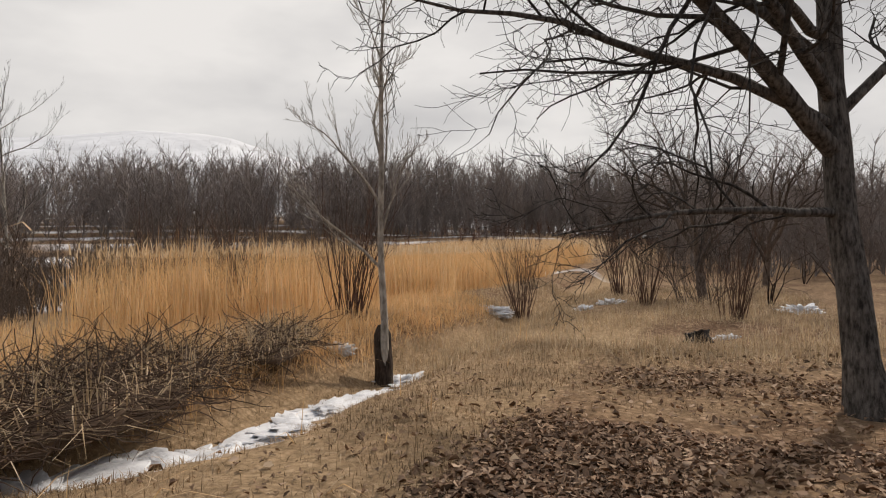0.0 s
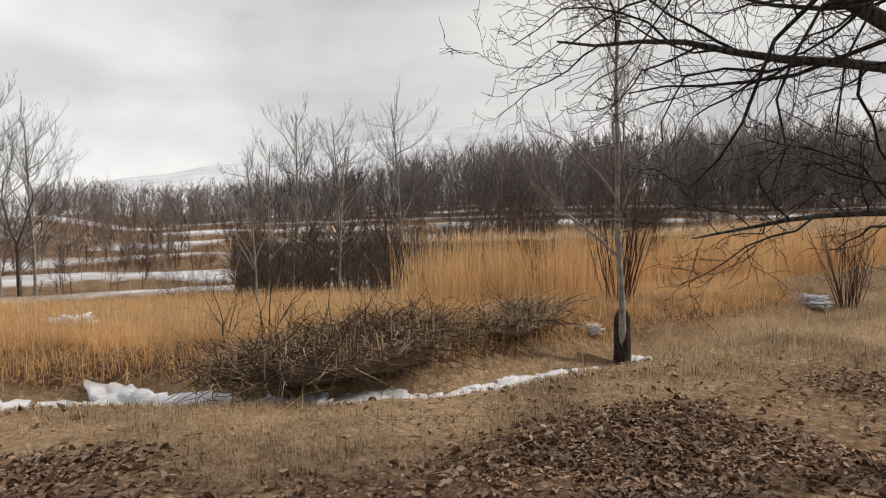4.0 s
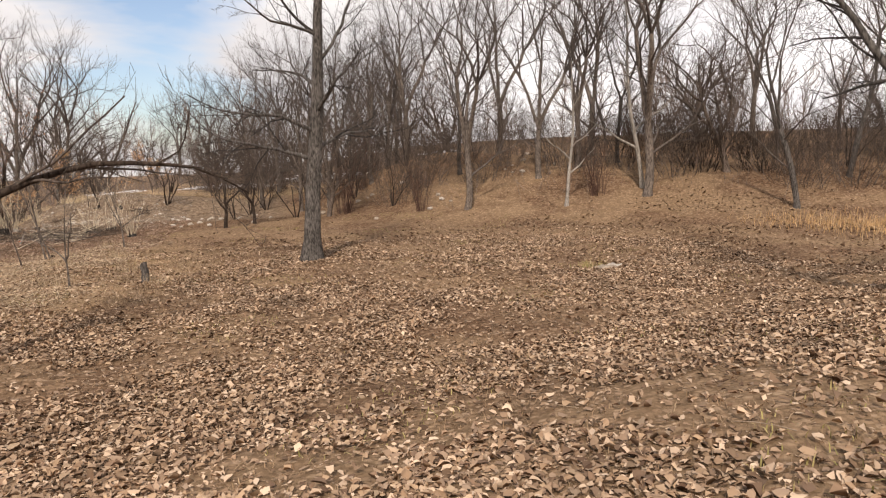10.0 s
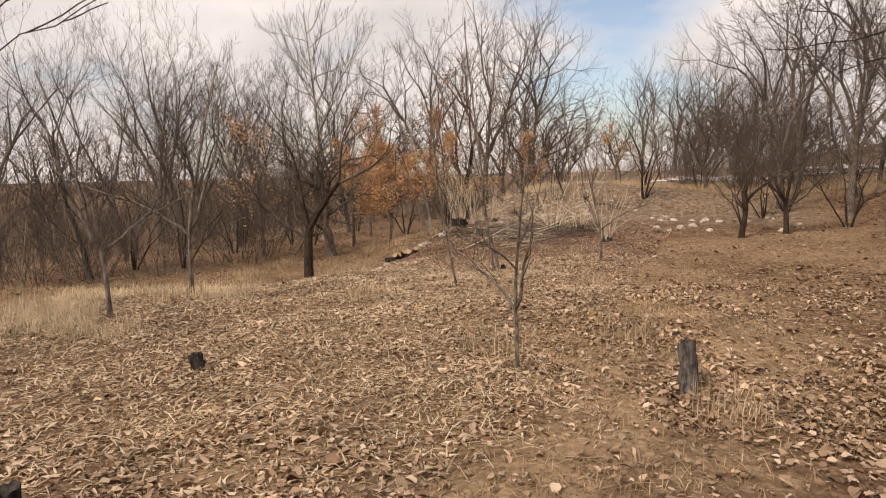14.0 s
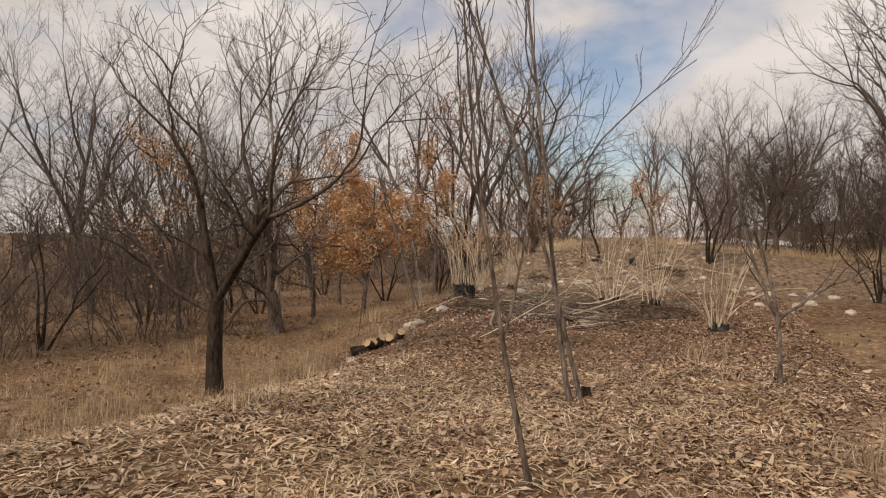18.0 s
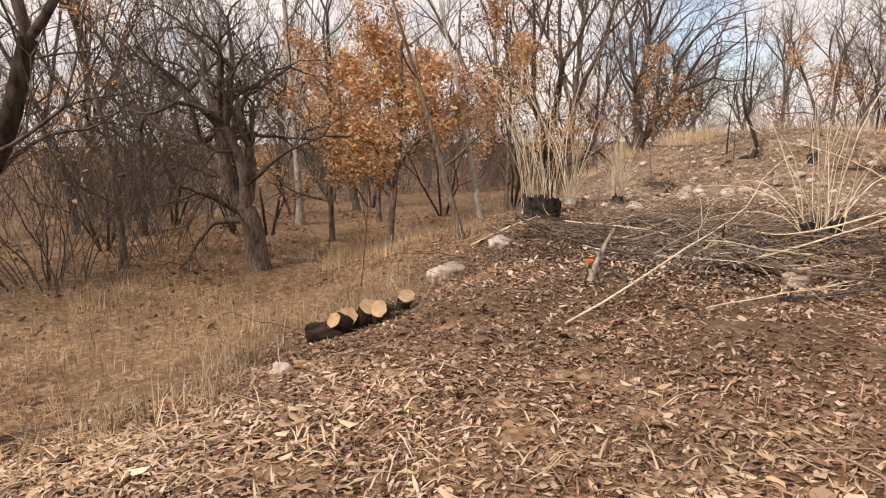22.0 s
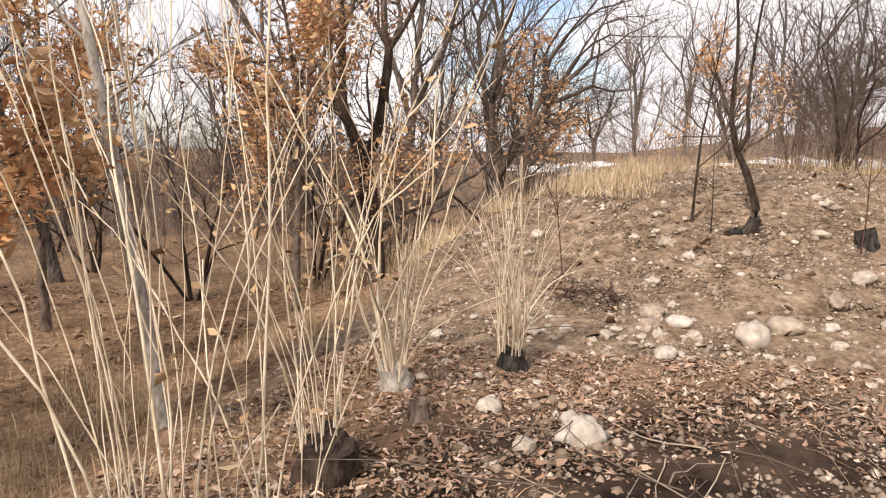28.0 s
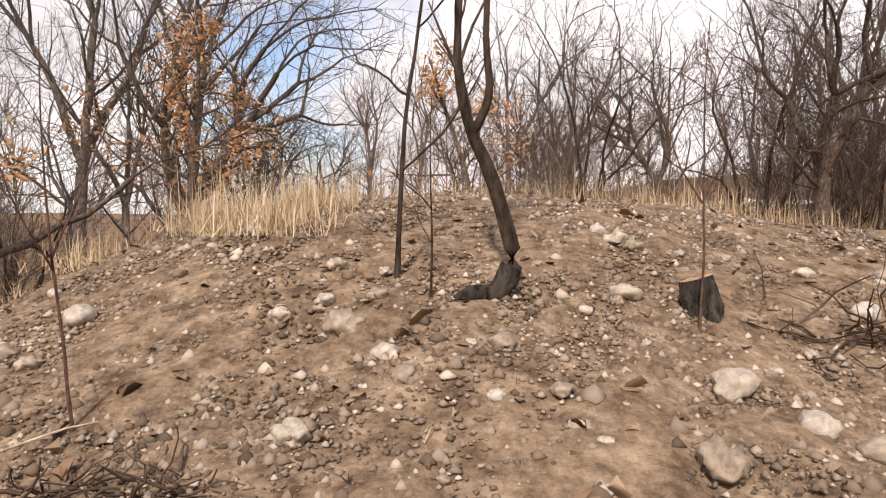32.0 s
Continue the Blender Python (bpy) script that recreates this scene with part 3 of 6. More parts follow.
def forking_tree(label, seed, height_m, radius, bark, twig, clear=0.25, forks=(3, 3, 2, 2, 2), angle=0.5, up=0.25, wob=0.12, shrink=0.76, side=2,
                 name="tree", stems=1, fan=0.25, fine_from=3, twig_r=0.004, leaves=0, leaf_mat=None, leaf_size=0.06):
    """A bare tree whose trunk forks again and again into a rounded, twiggy crown."""
    rng = np.random.default_rng(seed)
    base = new(name)
    fine, tips = [], []
    span = sum(shrink ** i for i in range(len(forks)))
    first = height_m * (1 - clear) / span * 1.12

    def grow(p, d, ln, r, level):
        n = (7, 6, 5, 4, 3, 3)[min(level, 5)]
        r1 = max(r * 0.72, twig_r * 0.55)
        a, b = stem(rng, p, d, ln, r, r1, n, wob * (0.7 + 0.12 * level), up * 0.6)
        if level == 0:
            part("limb" if stems == 1 else "stem", fast_mesh("limb", *tubes([(a, b, 8)]), bark, True), base)
        else:
            fine.append((a, b, 6 if level == 1 else (4 if level < fine_from else 3)))
        if level >= len(forks) - 1:
            tips.extend(a[1:])
            return
        k = forks[level + 1]
        w = a[-1] - a[-2]
        w = w / math.sqrt(w @ w)
        ref = np.cross(w, rng.normal(0, 1, 3))
        ref /= math.sqrt(ref @ ref) + 1e-9
        other = np.cross(w, ref)
        turn0 = rng.uniform(0, 6.28)
        for i in range(k):
            g = angle * rng.uniform(0.55, 1.3)
            t = turn0 + i * 6.283 / k + rng.normal(0, 0.35)
            dd = w * math.cos(g) + (ref * math.cos(t) + other * math.sin(t)) * math.sin(g)
            grow(a[-1], dd, ln * shrink * rng.uniform(0.7, 1.15), max(r1 * rng.uniform(0.62, 0.86), twig_r), level + 1)
        for _ in range(side):
            q, dd = offshoot(rng, a, rng.uniform(0.25, 0.9), rng.uniform(0.6, 1.1), up * 0.3)
            grow(q, dd, ln * shrink * rng.uniform(0.45, 0.9), max(r1 * rng.uniform(0.3, 0.55), twig_r), max(level + 1, min(level + 2, len(forks) - 1)))

    for s in range(stems):
        az = rng.uniform(0, 6.28) + s * 6.283 / stems
        lean = fan * rng.uniform(0.4, 1.0) if stems > 1 else rng.normal(0, 0.05)
        r = radius * (1.0 if s == 0 else rng.uniform(0.6, 0.95))
        ox = 0.0 if stems == 1 else radius * 1.2
        pts, rad = stem(rng, (ox * math.cos(az), ox * math.sin(az), -0.1), (lean * math.cos(az), lean * math.sin(az), 1), height_m * clear + 0.1, r, r * 0.8, 9, 0.045, 0.1)
        k = 14
        v, f = tubes([(pts, flare(pts, rad, 0.35 if stems == 1 else 0.1), k)])
        ring = np.arange(len(v)) // k
        c = np.array(pts)[ring]
        a = np.arange(len(v)) % k * 2 * np.pi / k
        v = c + (v - c) * (1 + 0.07 * np.sin(3 * a + 0.6 * ring) + 0.04 * np.sin(7 * a - 0.5 * ring))[:, None]
        part("trunk", fast_mesh("trunk", v, f, bark, True), base)
        w = pts[-1] - pts[-2]
        w = w / math.sqrt(w @ w)
        m = forks[0] if stems == 1 else 1 + (s % 2)
        t0 = rng.uniform(0, 6.28)
        for i in range(m):
            g = angle * rng.uniform(0.5, 1.15) * (1 if m > 1 else 0.3)
            t = t0 + i * 6.283 / m + rng.normal(0, 0.3)
            dd = w * math.cos(g) + np.array([math.cos(t), math.sin(t), 0]) * math.sin(g)
            grow(pts[-1], dd, first * rng.uniform(0.8, 1.15), rad[-1] * rng.uniform(0.6, 0.85), 0)
        for i in range(side):
            q, dd = offshoot(rng, pts, rng.uniform(0.45, 0.95), rng.uniform(0.8, 1.2), 0.1)
            grow(q, dd, first * rng.uniform(0.5, 0.8), rad[-1] * rng.uniform(0.25, 0.45), 1)
    tagged(part("crown", fast_mesh("crown", *tubes(fine), twig, False), base), kind="stuff")
    if leaves:
        at = np.array(tips)[rng.integers(len(tips), size=leaves)] + rng.normal(0, 0.06, (leaves, 3))
        tagged(part("leaves", leaves_mesh("leaves", at, leaf_size, leaf_mat, rng, 1.1), base, "dry rust-orange leaves"), kind="stuff")
    return tagged(base, label, "tree")


def shrub(label, seed, stems, height_m, radius, bark, twig, fan=0.35, counts=(5, 3), foot=0.18, name="shrub", curve=0.0, wob=0.06, category="shrub"):
    """Many stems from one foot."""
    rng = np.random.default_rng(seed)
    base = new(name)
    rods, fine = [], []
    for i in range(stems):
        az = rng.uniform(0, 2 * np.pi)
        f = fan * rng.uniform(0.2, 1.0)
        p = (foot * rng.uniform(0, 1) * math.cos(az), foot * rng.uniform(0, 1) * math.sin(az), -0.08)
        ln = height_m * rng.uniform(0.55, 1.0)
        r = radius * rng.uniform(0.5, 1.0)
        pts, rad = stem(rng, p, (f * math.cos(az), f * math.sin(az), 1), ln, r, r * 0.25, 9, wob, 0.0, (curve * math.cos(az), curve * math.sin(az), -0.6 * curve))
        rods.append((pts, rad, 6))
        if counts:
            branches(rng, pts, rad, ln, counts, fine, 0, 0.14, 0.3, 0.6, 0.25, (3, 3, 3), 0.5, (4, 3, 2, 2))
    if stems > 20:
        tagged(part("stem_clump", fast_mesh("stem_clump", *tubes(rods), bark, True), base), kind="stuff")
    else:
        for rod_path in rods:
            part("stem", fast_mesh("stem", *tubes([rod_path]), bark, True), base)
    if fine:
        tagged(part("crown", fast_mesh("crown", *tubes(fine), twig, False), base), kind="stuff")
    return tagged(base, label, category)


def put(ob, x, y, turn=0.0, size=1.0, sink=0.0):
    ob.matrix_basis = Matrix.Translation((x, y, ground_z(x, y) - sink)) @ Matrix.Rotation(radians(turn), 4, "Z") @ Matrix.Scale(size, 4)
    return ob


def again(ob, x, y, turn, size=1.0, sink=0.0, label="", tilt=0.0):
    s = ob.scale.copy()
    m = Matrix.Translation((x, y, ground_z(x, y) - sink)) @ Euler((radians(tilt), 0, radians(turn))).to_matrix().to_4x4() @ Matrix.Scale(size / s[0], 4)
    c = copy_thing(ob, m)
    if label:
        c["label"] = label
    return c


# ---- loose shapes ----
def lump(name, mat, seed, detail=3, rough=0.25, flat=1.0, freq=1.2, smooth=True):
    """A rounded, uneven lump of unit size."""
    bm = bmesh.new()
    bmesh.ops.create_icosphere(bm, subdivisions=detail, radius=0.5)
    off = Vector((seed * 7.3, seed * 3.1, seed * 1.7))
    for v in bm.verts:
        n = noise.fractal(v.co * freq * 2 + off, 0.6, 2.0, 3)
        c = noise.cell(v.co * 1.6 + off) * 0.1
        v.co *= 1 + rough * n + rough * c
        v.co.z *= flat
    me = bpy.data.meshes.new(name)
    bm.to_mesh(me)
    bm.free()
    if smooth:
        for p in me.polygons:
            p.use_smooth = True
    me.materials.append(mat)
    return me


def rods(rng, count, where, length, radius, rise=0.25, sides=5, wob=0.12, n=6, lift=0.0):
    """Loose sticks lying about; where(rng) gives a place."""
    got = []
    for _ in range(count):
        x, y, z = where(rng)
        a = rng.uniform(0, 2 * np.pi)
        ln = length * rng.uniform(0.35, 1.0)
        r = radius * rng.uniform(0.5, 1.2)
        p, q = stem(rng, (x, y, z + r + lift), (math.cos(a), math.sin(a), rng.uniform(-0.4, 1) * rise), ln, r, r * 0.45, n, wob, 0)
        got.append((p, q, sides))
    return got


def leaves_mesh(name, xyz, size, mat, rng, tilt=0.5, slim=0.6):
    """Folded, curled leaves at the places xyz, each an island of four faces."""
    n = len(xyz)
    L = size * (0.3 + 0.7 * np.minimum(rng.gamma(3.2, 1 / 3.2, n), 2.0))
    W = L * slim * rng.uniform(0.6, 1.25, n)
    c = W * rng.uniform(-0.25, 0.85, n)
    curl = L * rng.normal(0.05, 0.16, n)
    yaw, ax, tl = rng.uniform(0, 2 * np.pi, n), rng.uniform(0, 2 * np.pi, n), np.abs(rng.normal(0, tilt, n))
    local = np.zeros((n, 6, 3))
    for k, (a, b, e, g) in enumerate(((-0.5, 0, 0, 0.6), (0.5, 0, 0, 1.0), (0.2, 0.44, 0.8, 0.3), (-0.24, 0.5, 1.0, 0.1), (0.14, -0.5, 1.0, 0.3), (-0.28, -0.40, 0.8, 0.1))):
        local[:, k] = np.stack([a * L, b * W, e * c + g * curl], -1)
    local += rng.normal(0, 0.075, local.shape) * np.array([1.0, 1.0, 0.6]) * L[:, None, None]
    cy, sy = np.cos(yaw)[:, None], np.sin(yaw)[:, None]
    x, y, z = local[..., 0] * cy - local[..., 1] * sy, local[..., 0] * sy + local[..., 1] * cy, local[..., 2]
    ca, sa, ct, st = np.cos(ax)[:, None], np.sin(ax)[:, None], np.cos(tl)[:, None], np.sin(tl)[:, None]
    u, w = x * ca + y * sa, -x * sa + y * ca
    u, z = u * ct + z * st, -u * st + z * ct
    x, y = u * ca - w * sa, u * sa + w * ca
    v = np.stack([x, y, z], -1) + xyz[:, None]
    i = np.arange(n)[:, None] * 6
    f = np.concatenate([i + [0, 1, 2], i + [0, 2, 3], i + [0, 4, 1], i + [0, 5, 4]], 0)
    return fast_mesh(name, v.reshape(-1, 3), f, mat)


def blades_mesh(name, xyz, tall, width, mat, rng, lean=0.35, low=0.0):
    """Grass blades: thin bent strips, each an island."""
    n = len(xyz)
    h = tall * rng.uniform(0.45, 1.1, n)
    a, l = rng.uniform(0, 2 * np.pi, n), np.maximum(np.abs(rng.normal(0, lean, n)), low)
    d = np.stack([np.cos(a), np.sin(a), 0 * a], -1)
    s = np.stack([-np.sin(a), np.cos(a), 0 * a], -1) * (width * rng.uniform(0.6, 1.2, n))[:, None]
    mid = xyz + d * (h * l * 0.35)[:, None] + np.array([0, 0, 1.0]) * (h * 0.55 * (1 - 0.35 * np.minimum(l, 1.6)))[:, None]
    tip = xyz + d * (h * l)[:, None] + np.array([0, 0, 1.0]) * (h * (1 - 0.57 * np.minimum(l, 1.6)))[:, None]
    v = np.stack([xyz - s, xyz + s, mid + s * 0.8, mid - s * 0.8, tip], 1)
    i = np.arange(n)[:, None] * 5
    f = np.concatenate([i + [0, 1, 2], i + [0, 2, 3], i + [3, 2, 4]], 0)
    return fast_mesh(name, v.reshape(-1, 3), f, mat)


def scatter(rng, n, x0, x1, y0, y1, weight, lift=0.0):
    """n places on the ground inside a stretch of the plan, by weight(x, y) from 0 to 1."""
    got = np.zeros((0, 3))
    while len(got) < n:
        x, y = rng.uniform(x0, x1, n), rng.uniform(y0, y1, n)
        k = rng.random(n) < np.clip(weight(x, y), 0.002, 1)
        got = np.concatenate([got, np.stack([x[k], y[k], height(x[k], y[k]) + lift], -1)])
    return got[:n]


def stuff(name, mesh, label, category):
    return tagged(new(name, mesh), label, category, kind="stuff")


def clump_noise(x, y, s, o=0.0):
    return 0.5 + 0.25 * np.sin(x * s + 1.7 * np.sin(y * s * 0.7 + o)) + 0.25 * np.sin(y * s * 1.1 + 1.3 * np.sin(x * s * 0.8 + 2 + o))


rng = np.random.default_rng(11)

# ---- trees that the walk passes ----
big = tree("large grey furrowed-bark tree with long drooping bare branches", 21, 7.5, 0.14, BARK_GREY, TWIG_GREY,
           [(0.30, 50, 30, 4.2, 0.085, -0.30), (0.33, 38, 10, 3.7, 0.055, -0.12), (0.43, 46, 8, 3.5, 0.05, -0.05), (0.235, 37, 2, 2.5, 0.042, -0.2), (0.36, 70, 24, 3.8, 0.06, -0.2), (0.40, 25, 30, 3.4, 0.06, -0.1),
            (0.5, 120, 35, 2.8, 0.06), (0.55, 20, 35, 3.2, 0.06), (0.62, 250, 40, 2.6, 0.05), (0.68, 70, 40, 2.8, 0.05), (0.75, 160, 45, 2.2, 0.04), (0.34, 190, 40, 2.6, 0.05)],
           counts=(12, 8, 5), lean=(0.035, -0.01), twist=0.10, up=0.04, spread=0.85, wob_twig=0.27)
put(big, 6.74, -14.55)

slim = tree("slim pale young tree sprouting from a dark pollarded stump", 5, 6.2, 0.056, BARK_PALE, BARK_PALE,
            [(0.27, 45, 42, 1.7, 0.024), (0.34, 205, 58, 1.3, 0.02), (0.40, 60, 52, 1.5, 0.02), (0.46, 230, 62, 1.3, 0.018), (0.50, 30, 66, 1.8, 0.024), (0.56, 150, 62, 1.2, 0.016), (0.62, 300, 66, 1.1, 0.014), (0.7, 60, 66, 1.0, 0.012), (0.78, 210, 68, 0.8, 0.01)],
            counts=(8, 5, 3), lean=(0.0, 0.0), wob=0.03, up=0.45, spread=0.55, top=0.1, wob_twig=0.12)
put(slim, 11.85, -16.3)
pts, rad = stem(np.random.default_rng(4), (0.03, 0, -0.15), (0, 0, 1), 0.95, 0.125, 0.115, 9, 0.06, 0)
rad[-1] *= 0.55
part("stump", fast_mesh("stump", *tubes([(pts, flare(pts, rad, 0.35, 0.3), 12)]), BARK_DARK, True), slim, "dark pollarded stump")

walnut = tree("grey walnut tree with a forked trunk and spreading bare branches", 33, 6.6, 0.165, BARK_GREY, TWIG_GREY,
              [(0.19, -60, 44, 4.4, 0.05, -0.5), (0.18, -58, 4, 1.7, 0.028, -0.3), (0.27, -52, 6, 3.6, 0.032, -0.1), (0.30, -70, 38, 4.0, 0.042, -0.4), (0.42, -58, 22, 3.6, 0.038, -0.15), (0.47, -80, 45, 3.2, 0.038, -0.3),
               (0.31, 110, 30, 2.6, 0.05, 0.0), (0.38, 150, 40, 2.4, 0.045), (0.5, 80, 40, 2.6, 0.05), (0.56, -50, 40, 2.8, 0.045), (0.62, 150, 45, 2.2, 0.04), (0.7, -95, 48, 2.2, 0.035), (0.8, 30, 55, 1.8, 0.03), (0.46, -15, 35, 2.5, 0.045)],
              counts=(13, 8, 4), lean=(-0.02, 0.06), wob=0.03, twist=0.11, up=0.06, spread=0.85, wob_twig=0.28)
put(walnut, 10.22, -5.08)

leaning = tree("dark leaning fruit tree with a crooked trunk", 8, 4.6, 0.11, BARK_DARK, TWIG_BROWN,
               [(0.34, 60, 60, 1.6, 0.05), (0.45, 120, 55, 1.8, 0.045), (0.52, -70, 30, 1.8, 0.035), (0.6, 40, 60, 1.5, 0.035), (0.72, 160, 50, 1.3, 0.03), (0.82, -60, 55, 1.1, 0.025)],
               counts=(8, 5, 3), lean=(0.05, -0.5), curve=(0, 0.5, 0.1), wob=0.08, twist=0.16, up=0.3)
put(leaning, 13.0, -1.7)

forked = tree("grey walnut tree with a fork above head height", 44, 7.4, 0.16, BARK_GREY, TWIG_GREY,
              [(0.27, -35, 58, 3.6, 0.09), (0.28, 150, 55, 3.0, 0.06), (0.34, -60, 30, 2.6, 0.04), (0.4, 100, 40, 2.4, 0.045), (0.48, 20, 40, 2.4, 0.045), (0.55, 200, 45, 2.4, 0.04),
               (0.63, -80, 45, 2.2, 0.035), (0.72, 60, 50, 2.0, 0.03), (0.8, 160, 55, 1.6, 0.025)],
              counts=(9, 7, 5), wob=0.03, twist=0.15, up=0.1)
put(forked, 8.45, 1.3)

slope_tree = tree("tall grey-barked tree with a swollen foot and level lower branches", 52, 8.0, 0.20, BARK_GREY, TWIG_GREY,
                  [(0.3, 175, 18, 3.0, 0.05), (0.33, 20, 25, 2.8, 0.05), (0.38, 200, 25, 3.0, 0.05), (0.43, -60, 30, 2.6, 0.05), (0.5, 110, 35, 2.6, 0.05), (0.57, 0, 40, 2.5, 0.045),
                   (0.64, 220, 40, 2.4, 0.04), (0.72, 60, 45, 2.2, 0.035), (0.8, 150, 50, 2.0, 0.03)],
                  counts=(8, 6, 4), lean=(0.07, 0.0), wob=0.03, twist=0.14, up=0.05)
put(slope_tree, 1.85, 10.6)

crooked = tree("dark crooked fruit tree with a long arching branch", 61, 4.4, 0.078, BARK_DARK, TWIG_BROWN,
               [(0.375, 5, 46, 3.5, 0.055, -1.5), (0.42, 350, 62, 2.2, 0.03), (0.46, 150, 60, 1.9, 0.045), (0.52, 230, 58, 1.6, 0.035), (0.60, 70, 62, 1.6, 0.032), (0.7, 180, 60, 1.3, 0.028), (0.8, 330, 60, 1.2, 0.022)],
               counts=(8, 5, 3), lean=(0.10, 0.0), curve=(-0.4, 0, 0), wob=0.04, twist=0.06, up=0.45, spread=0.6,
               extra=[((-0.08, 0.04), (-0.32, 0.1), 2.2, 0.03, (0.1, 0, 0), 1), ((-0.12, -0.06), (-0.5, 0.0), 1.8, 0.024, (0.1, 0, 0), 1)])
put(crooked, -2.47, 3.65)

vase = forking_tree("dark-barked fruit tree with rising crooked boughs", 70, 5.4, 0.115, BARK_DARK, TWIG_BROWN, 0.24, (3, 2, 2, 3, 2, 2), 0.52, 0.3, 0.17, 0.76, 2)
put(vase, -10.1, 16.75)

again(vase, -0.81, 21.49, 40, 0.62, label="small dark crooked fruit tree on the open ground")
again(vase, 0.22, 22.44, 160, 0.6, label="small dark crooked fruit tree on the open ground")
apple = forking_tree("low broad grey-brown apple tree with a dense bare crown", 77, 4.6, 0.17, BARK_BROWN, TWIG_BROWN, 0.2, (4, 3, 2, 2, 3, 2), 0.68, 0.08, 0.19, 0.77, 2)
put(apple, -12.85, 21.95)

twin = tree("slender grey-brown sapling with two leaning stems", 81, 4.8, 0.023, BARK_WOOD, TWIG_BROWN, 4, rise=(60, 78), counts=(5, 4), lean=(-0.20, -0.08), wob=0.03, curve=(0.05, 0, 0), top=0.35,
            extra=[((0.09, 0.05), (-0.16, -0.10), 4.4, 0.021, (0, 0, 0), 1)], up=0.45, spread=0.5)
put(twin, -5.12, 15.55)
leaning_sapling = tree("thin leaning reddish-brown sapling", 83, 3.3, 0.017, BARK_BROWN, TWIG_BROWN, 5, rise=(50, 72), counts=(5, 3), lean=(-0.26, 0.12), wob=0.03, curve=(0.1, 0, 0), up=0.5, spread=0.45)
put(leaning_sapling, -4.86, 13.02)
light_sapling = tree("pale forked sapling among dry leaves", 85, 2.4, 0.024, BARK_WOOD, TWIG_GREY, [(0.3, 20, 55, 1.2, 0.018), (0.32, 190, 58, 1.3, 0.02), (0.5, 100, 55, 0.9, 0.012), (0.6, 280, 58, 0.8, 0.01)],
                     counts=(5, 3), wob=0.04, up=0.4, spread=0.5)
put(light_sapling, -3.35, 16.6)
again(light_sapling, -2.87, 9.45, 130, 0.85, label="small pale forked sapling on trampled grass")
again(light_sapling, -8.0, 9.58, 60, 1.3, label="thin twin-stemmed sapling in pale dry grass")
again(light_sapling, -8.5, 11.4, 200, 1.5, label="thin sapling at the edge of the dry grass")
rod = tree("thin whippy brown stem beside the path", 87, 2.9, 0.013, BARK_RED, TWIG_BROWN, [(0.42, 120, 60, 1.2, 0.008), (0.45, 300, 55, 1.3, 0.008)], counts=(4, 2), lean=(0.08, 0.05), wob=0.03, up=0.5, spread=0.4)
put(rod, -3.75, 5.1, 70)
rod["label"] = "thin upright reddish stem by the crooked tree"
forked_rod = tree("thin reddish sapling forking into two whippy stems", 89, 0.85, 0.013, BARK_RED, TWIG_BROWN, [(0.97, 138, 52, 1.1, 0.0095), (0.97, -45, 64, 1.5, 0.0095)], counts=(3, 2), wob=0.02, twist=0.05, up=0.3, spread=0.4, top=0.8)
put(forked_rod, 5.1, -4.85)
again(rod, 12.9, -3.7, 30, 0.6, label="thin dry stem on the open grass")
again(rod, 11.37, -5.92, 200, 0.42, label="short forked dry stick standing upright")

# ---- tall trees of the wood ----
wood_a = forking_tree("tall bare grey tree of the wood", 101, 9.5, 0.14, BARK_WOOD, TWIG_MID, 0.24, (3, 3, 2, 2, 3, 2), 0.5, 0.28, 0.12, 0.74, 2)
wood_b = forking_tree("tall slender bare tree of the wood", 102, 9.0, 0.095, BARK_GREY, TWIG_MID, 0.3, (2, 2, 3, 2, 2, 3), 0.4, 0.45, 0.1, 0.76, 2)
wood_c = forking_tree("spreading dark bare tree of the wood", 103, 7.0, 0.15, BARK_BROWN, TWIG_BROWN, 0.2, (4, 3, 2, 2, 3, 2), 0.6, 0.15, 0.15, 0.75, 2)
wood_d = tree("pale upright poplar with thin rising branches", 104, 10.0, 0.09, BARK_PALE, TWIG_GREY, 18, counts=(7, 4, 3), light=True, wob=0.015, up=0.6, spread=0.4)
wood_e = tree("young grey tree with a leaning pale stem", 105, 6.0, 0.075, BARK_PALE, TWIG_GREY, 8, counts=(7, 5, 3), light=True, wob=0.04, lean=(0.14, 0), up=0.35, spread=0.6)
thicket = shrub("dense dark thicket of thin bare stems", 110, 40, 2.8, 0.012, BARK_BROWN, TWIG_BROWN, 0.8, (5, 4, 2), 1.0, wob=0.15)
osier = shrub("clump of thin reddish-brown upright stems", 112, 34, 3.0, 0.014, BARK_RED, TWIG_BROWN, 0.3, (4, 3), 0.35)
lilac = forking_tree("many-stemmed dark bush with rising crooked branches", 114, 4.2, 0.035, BARK_DARK, TWIG_BROWN, 0.22, (2, 2, 2, 2, 2), 0.5, 0.25, 0.2, 0.82, 1, "shrub", 4, 0.42, twig_r=0.003)
lilac["category"] = "shrub"
firsts = {}


def plant(ob, x, y, turn, size=1.0, label="", tilt=0.0):
    """The first call sets the thing itself, the next ones copies of it."""
    if ob.name not in firsts:
        firsts[ob.name] = 1
        if label:
            ob["label"] = label
        return put(ob, x, y, turn, size, 0.03)
    return again(ob, x, y, turn, size, 0.03, label, tilt)


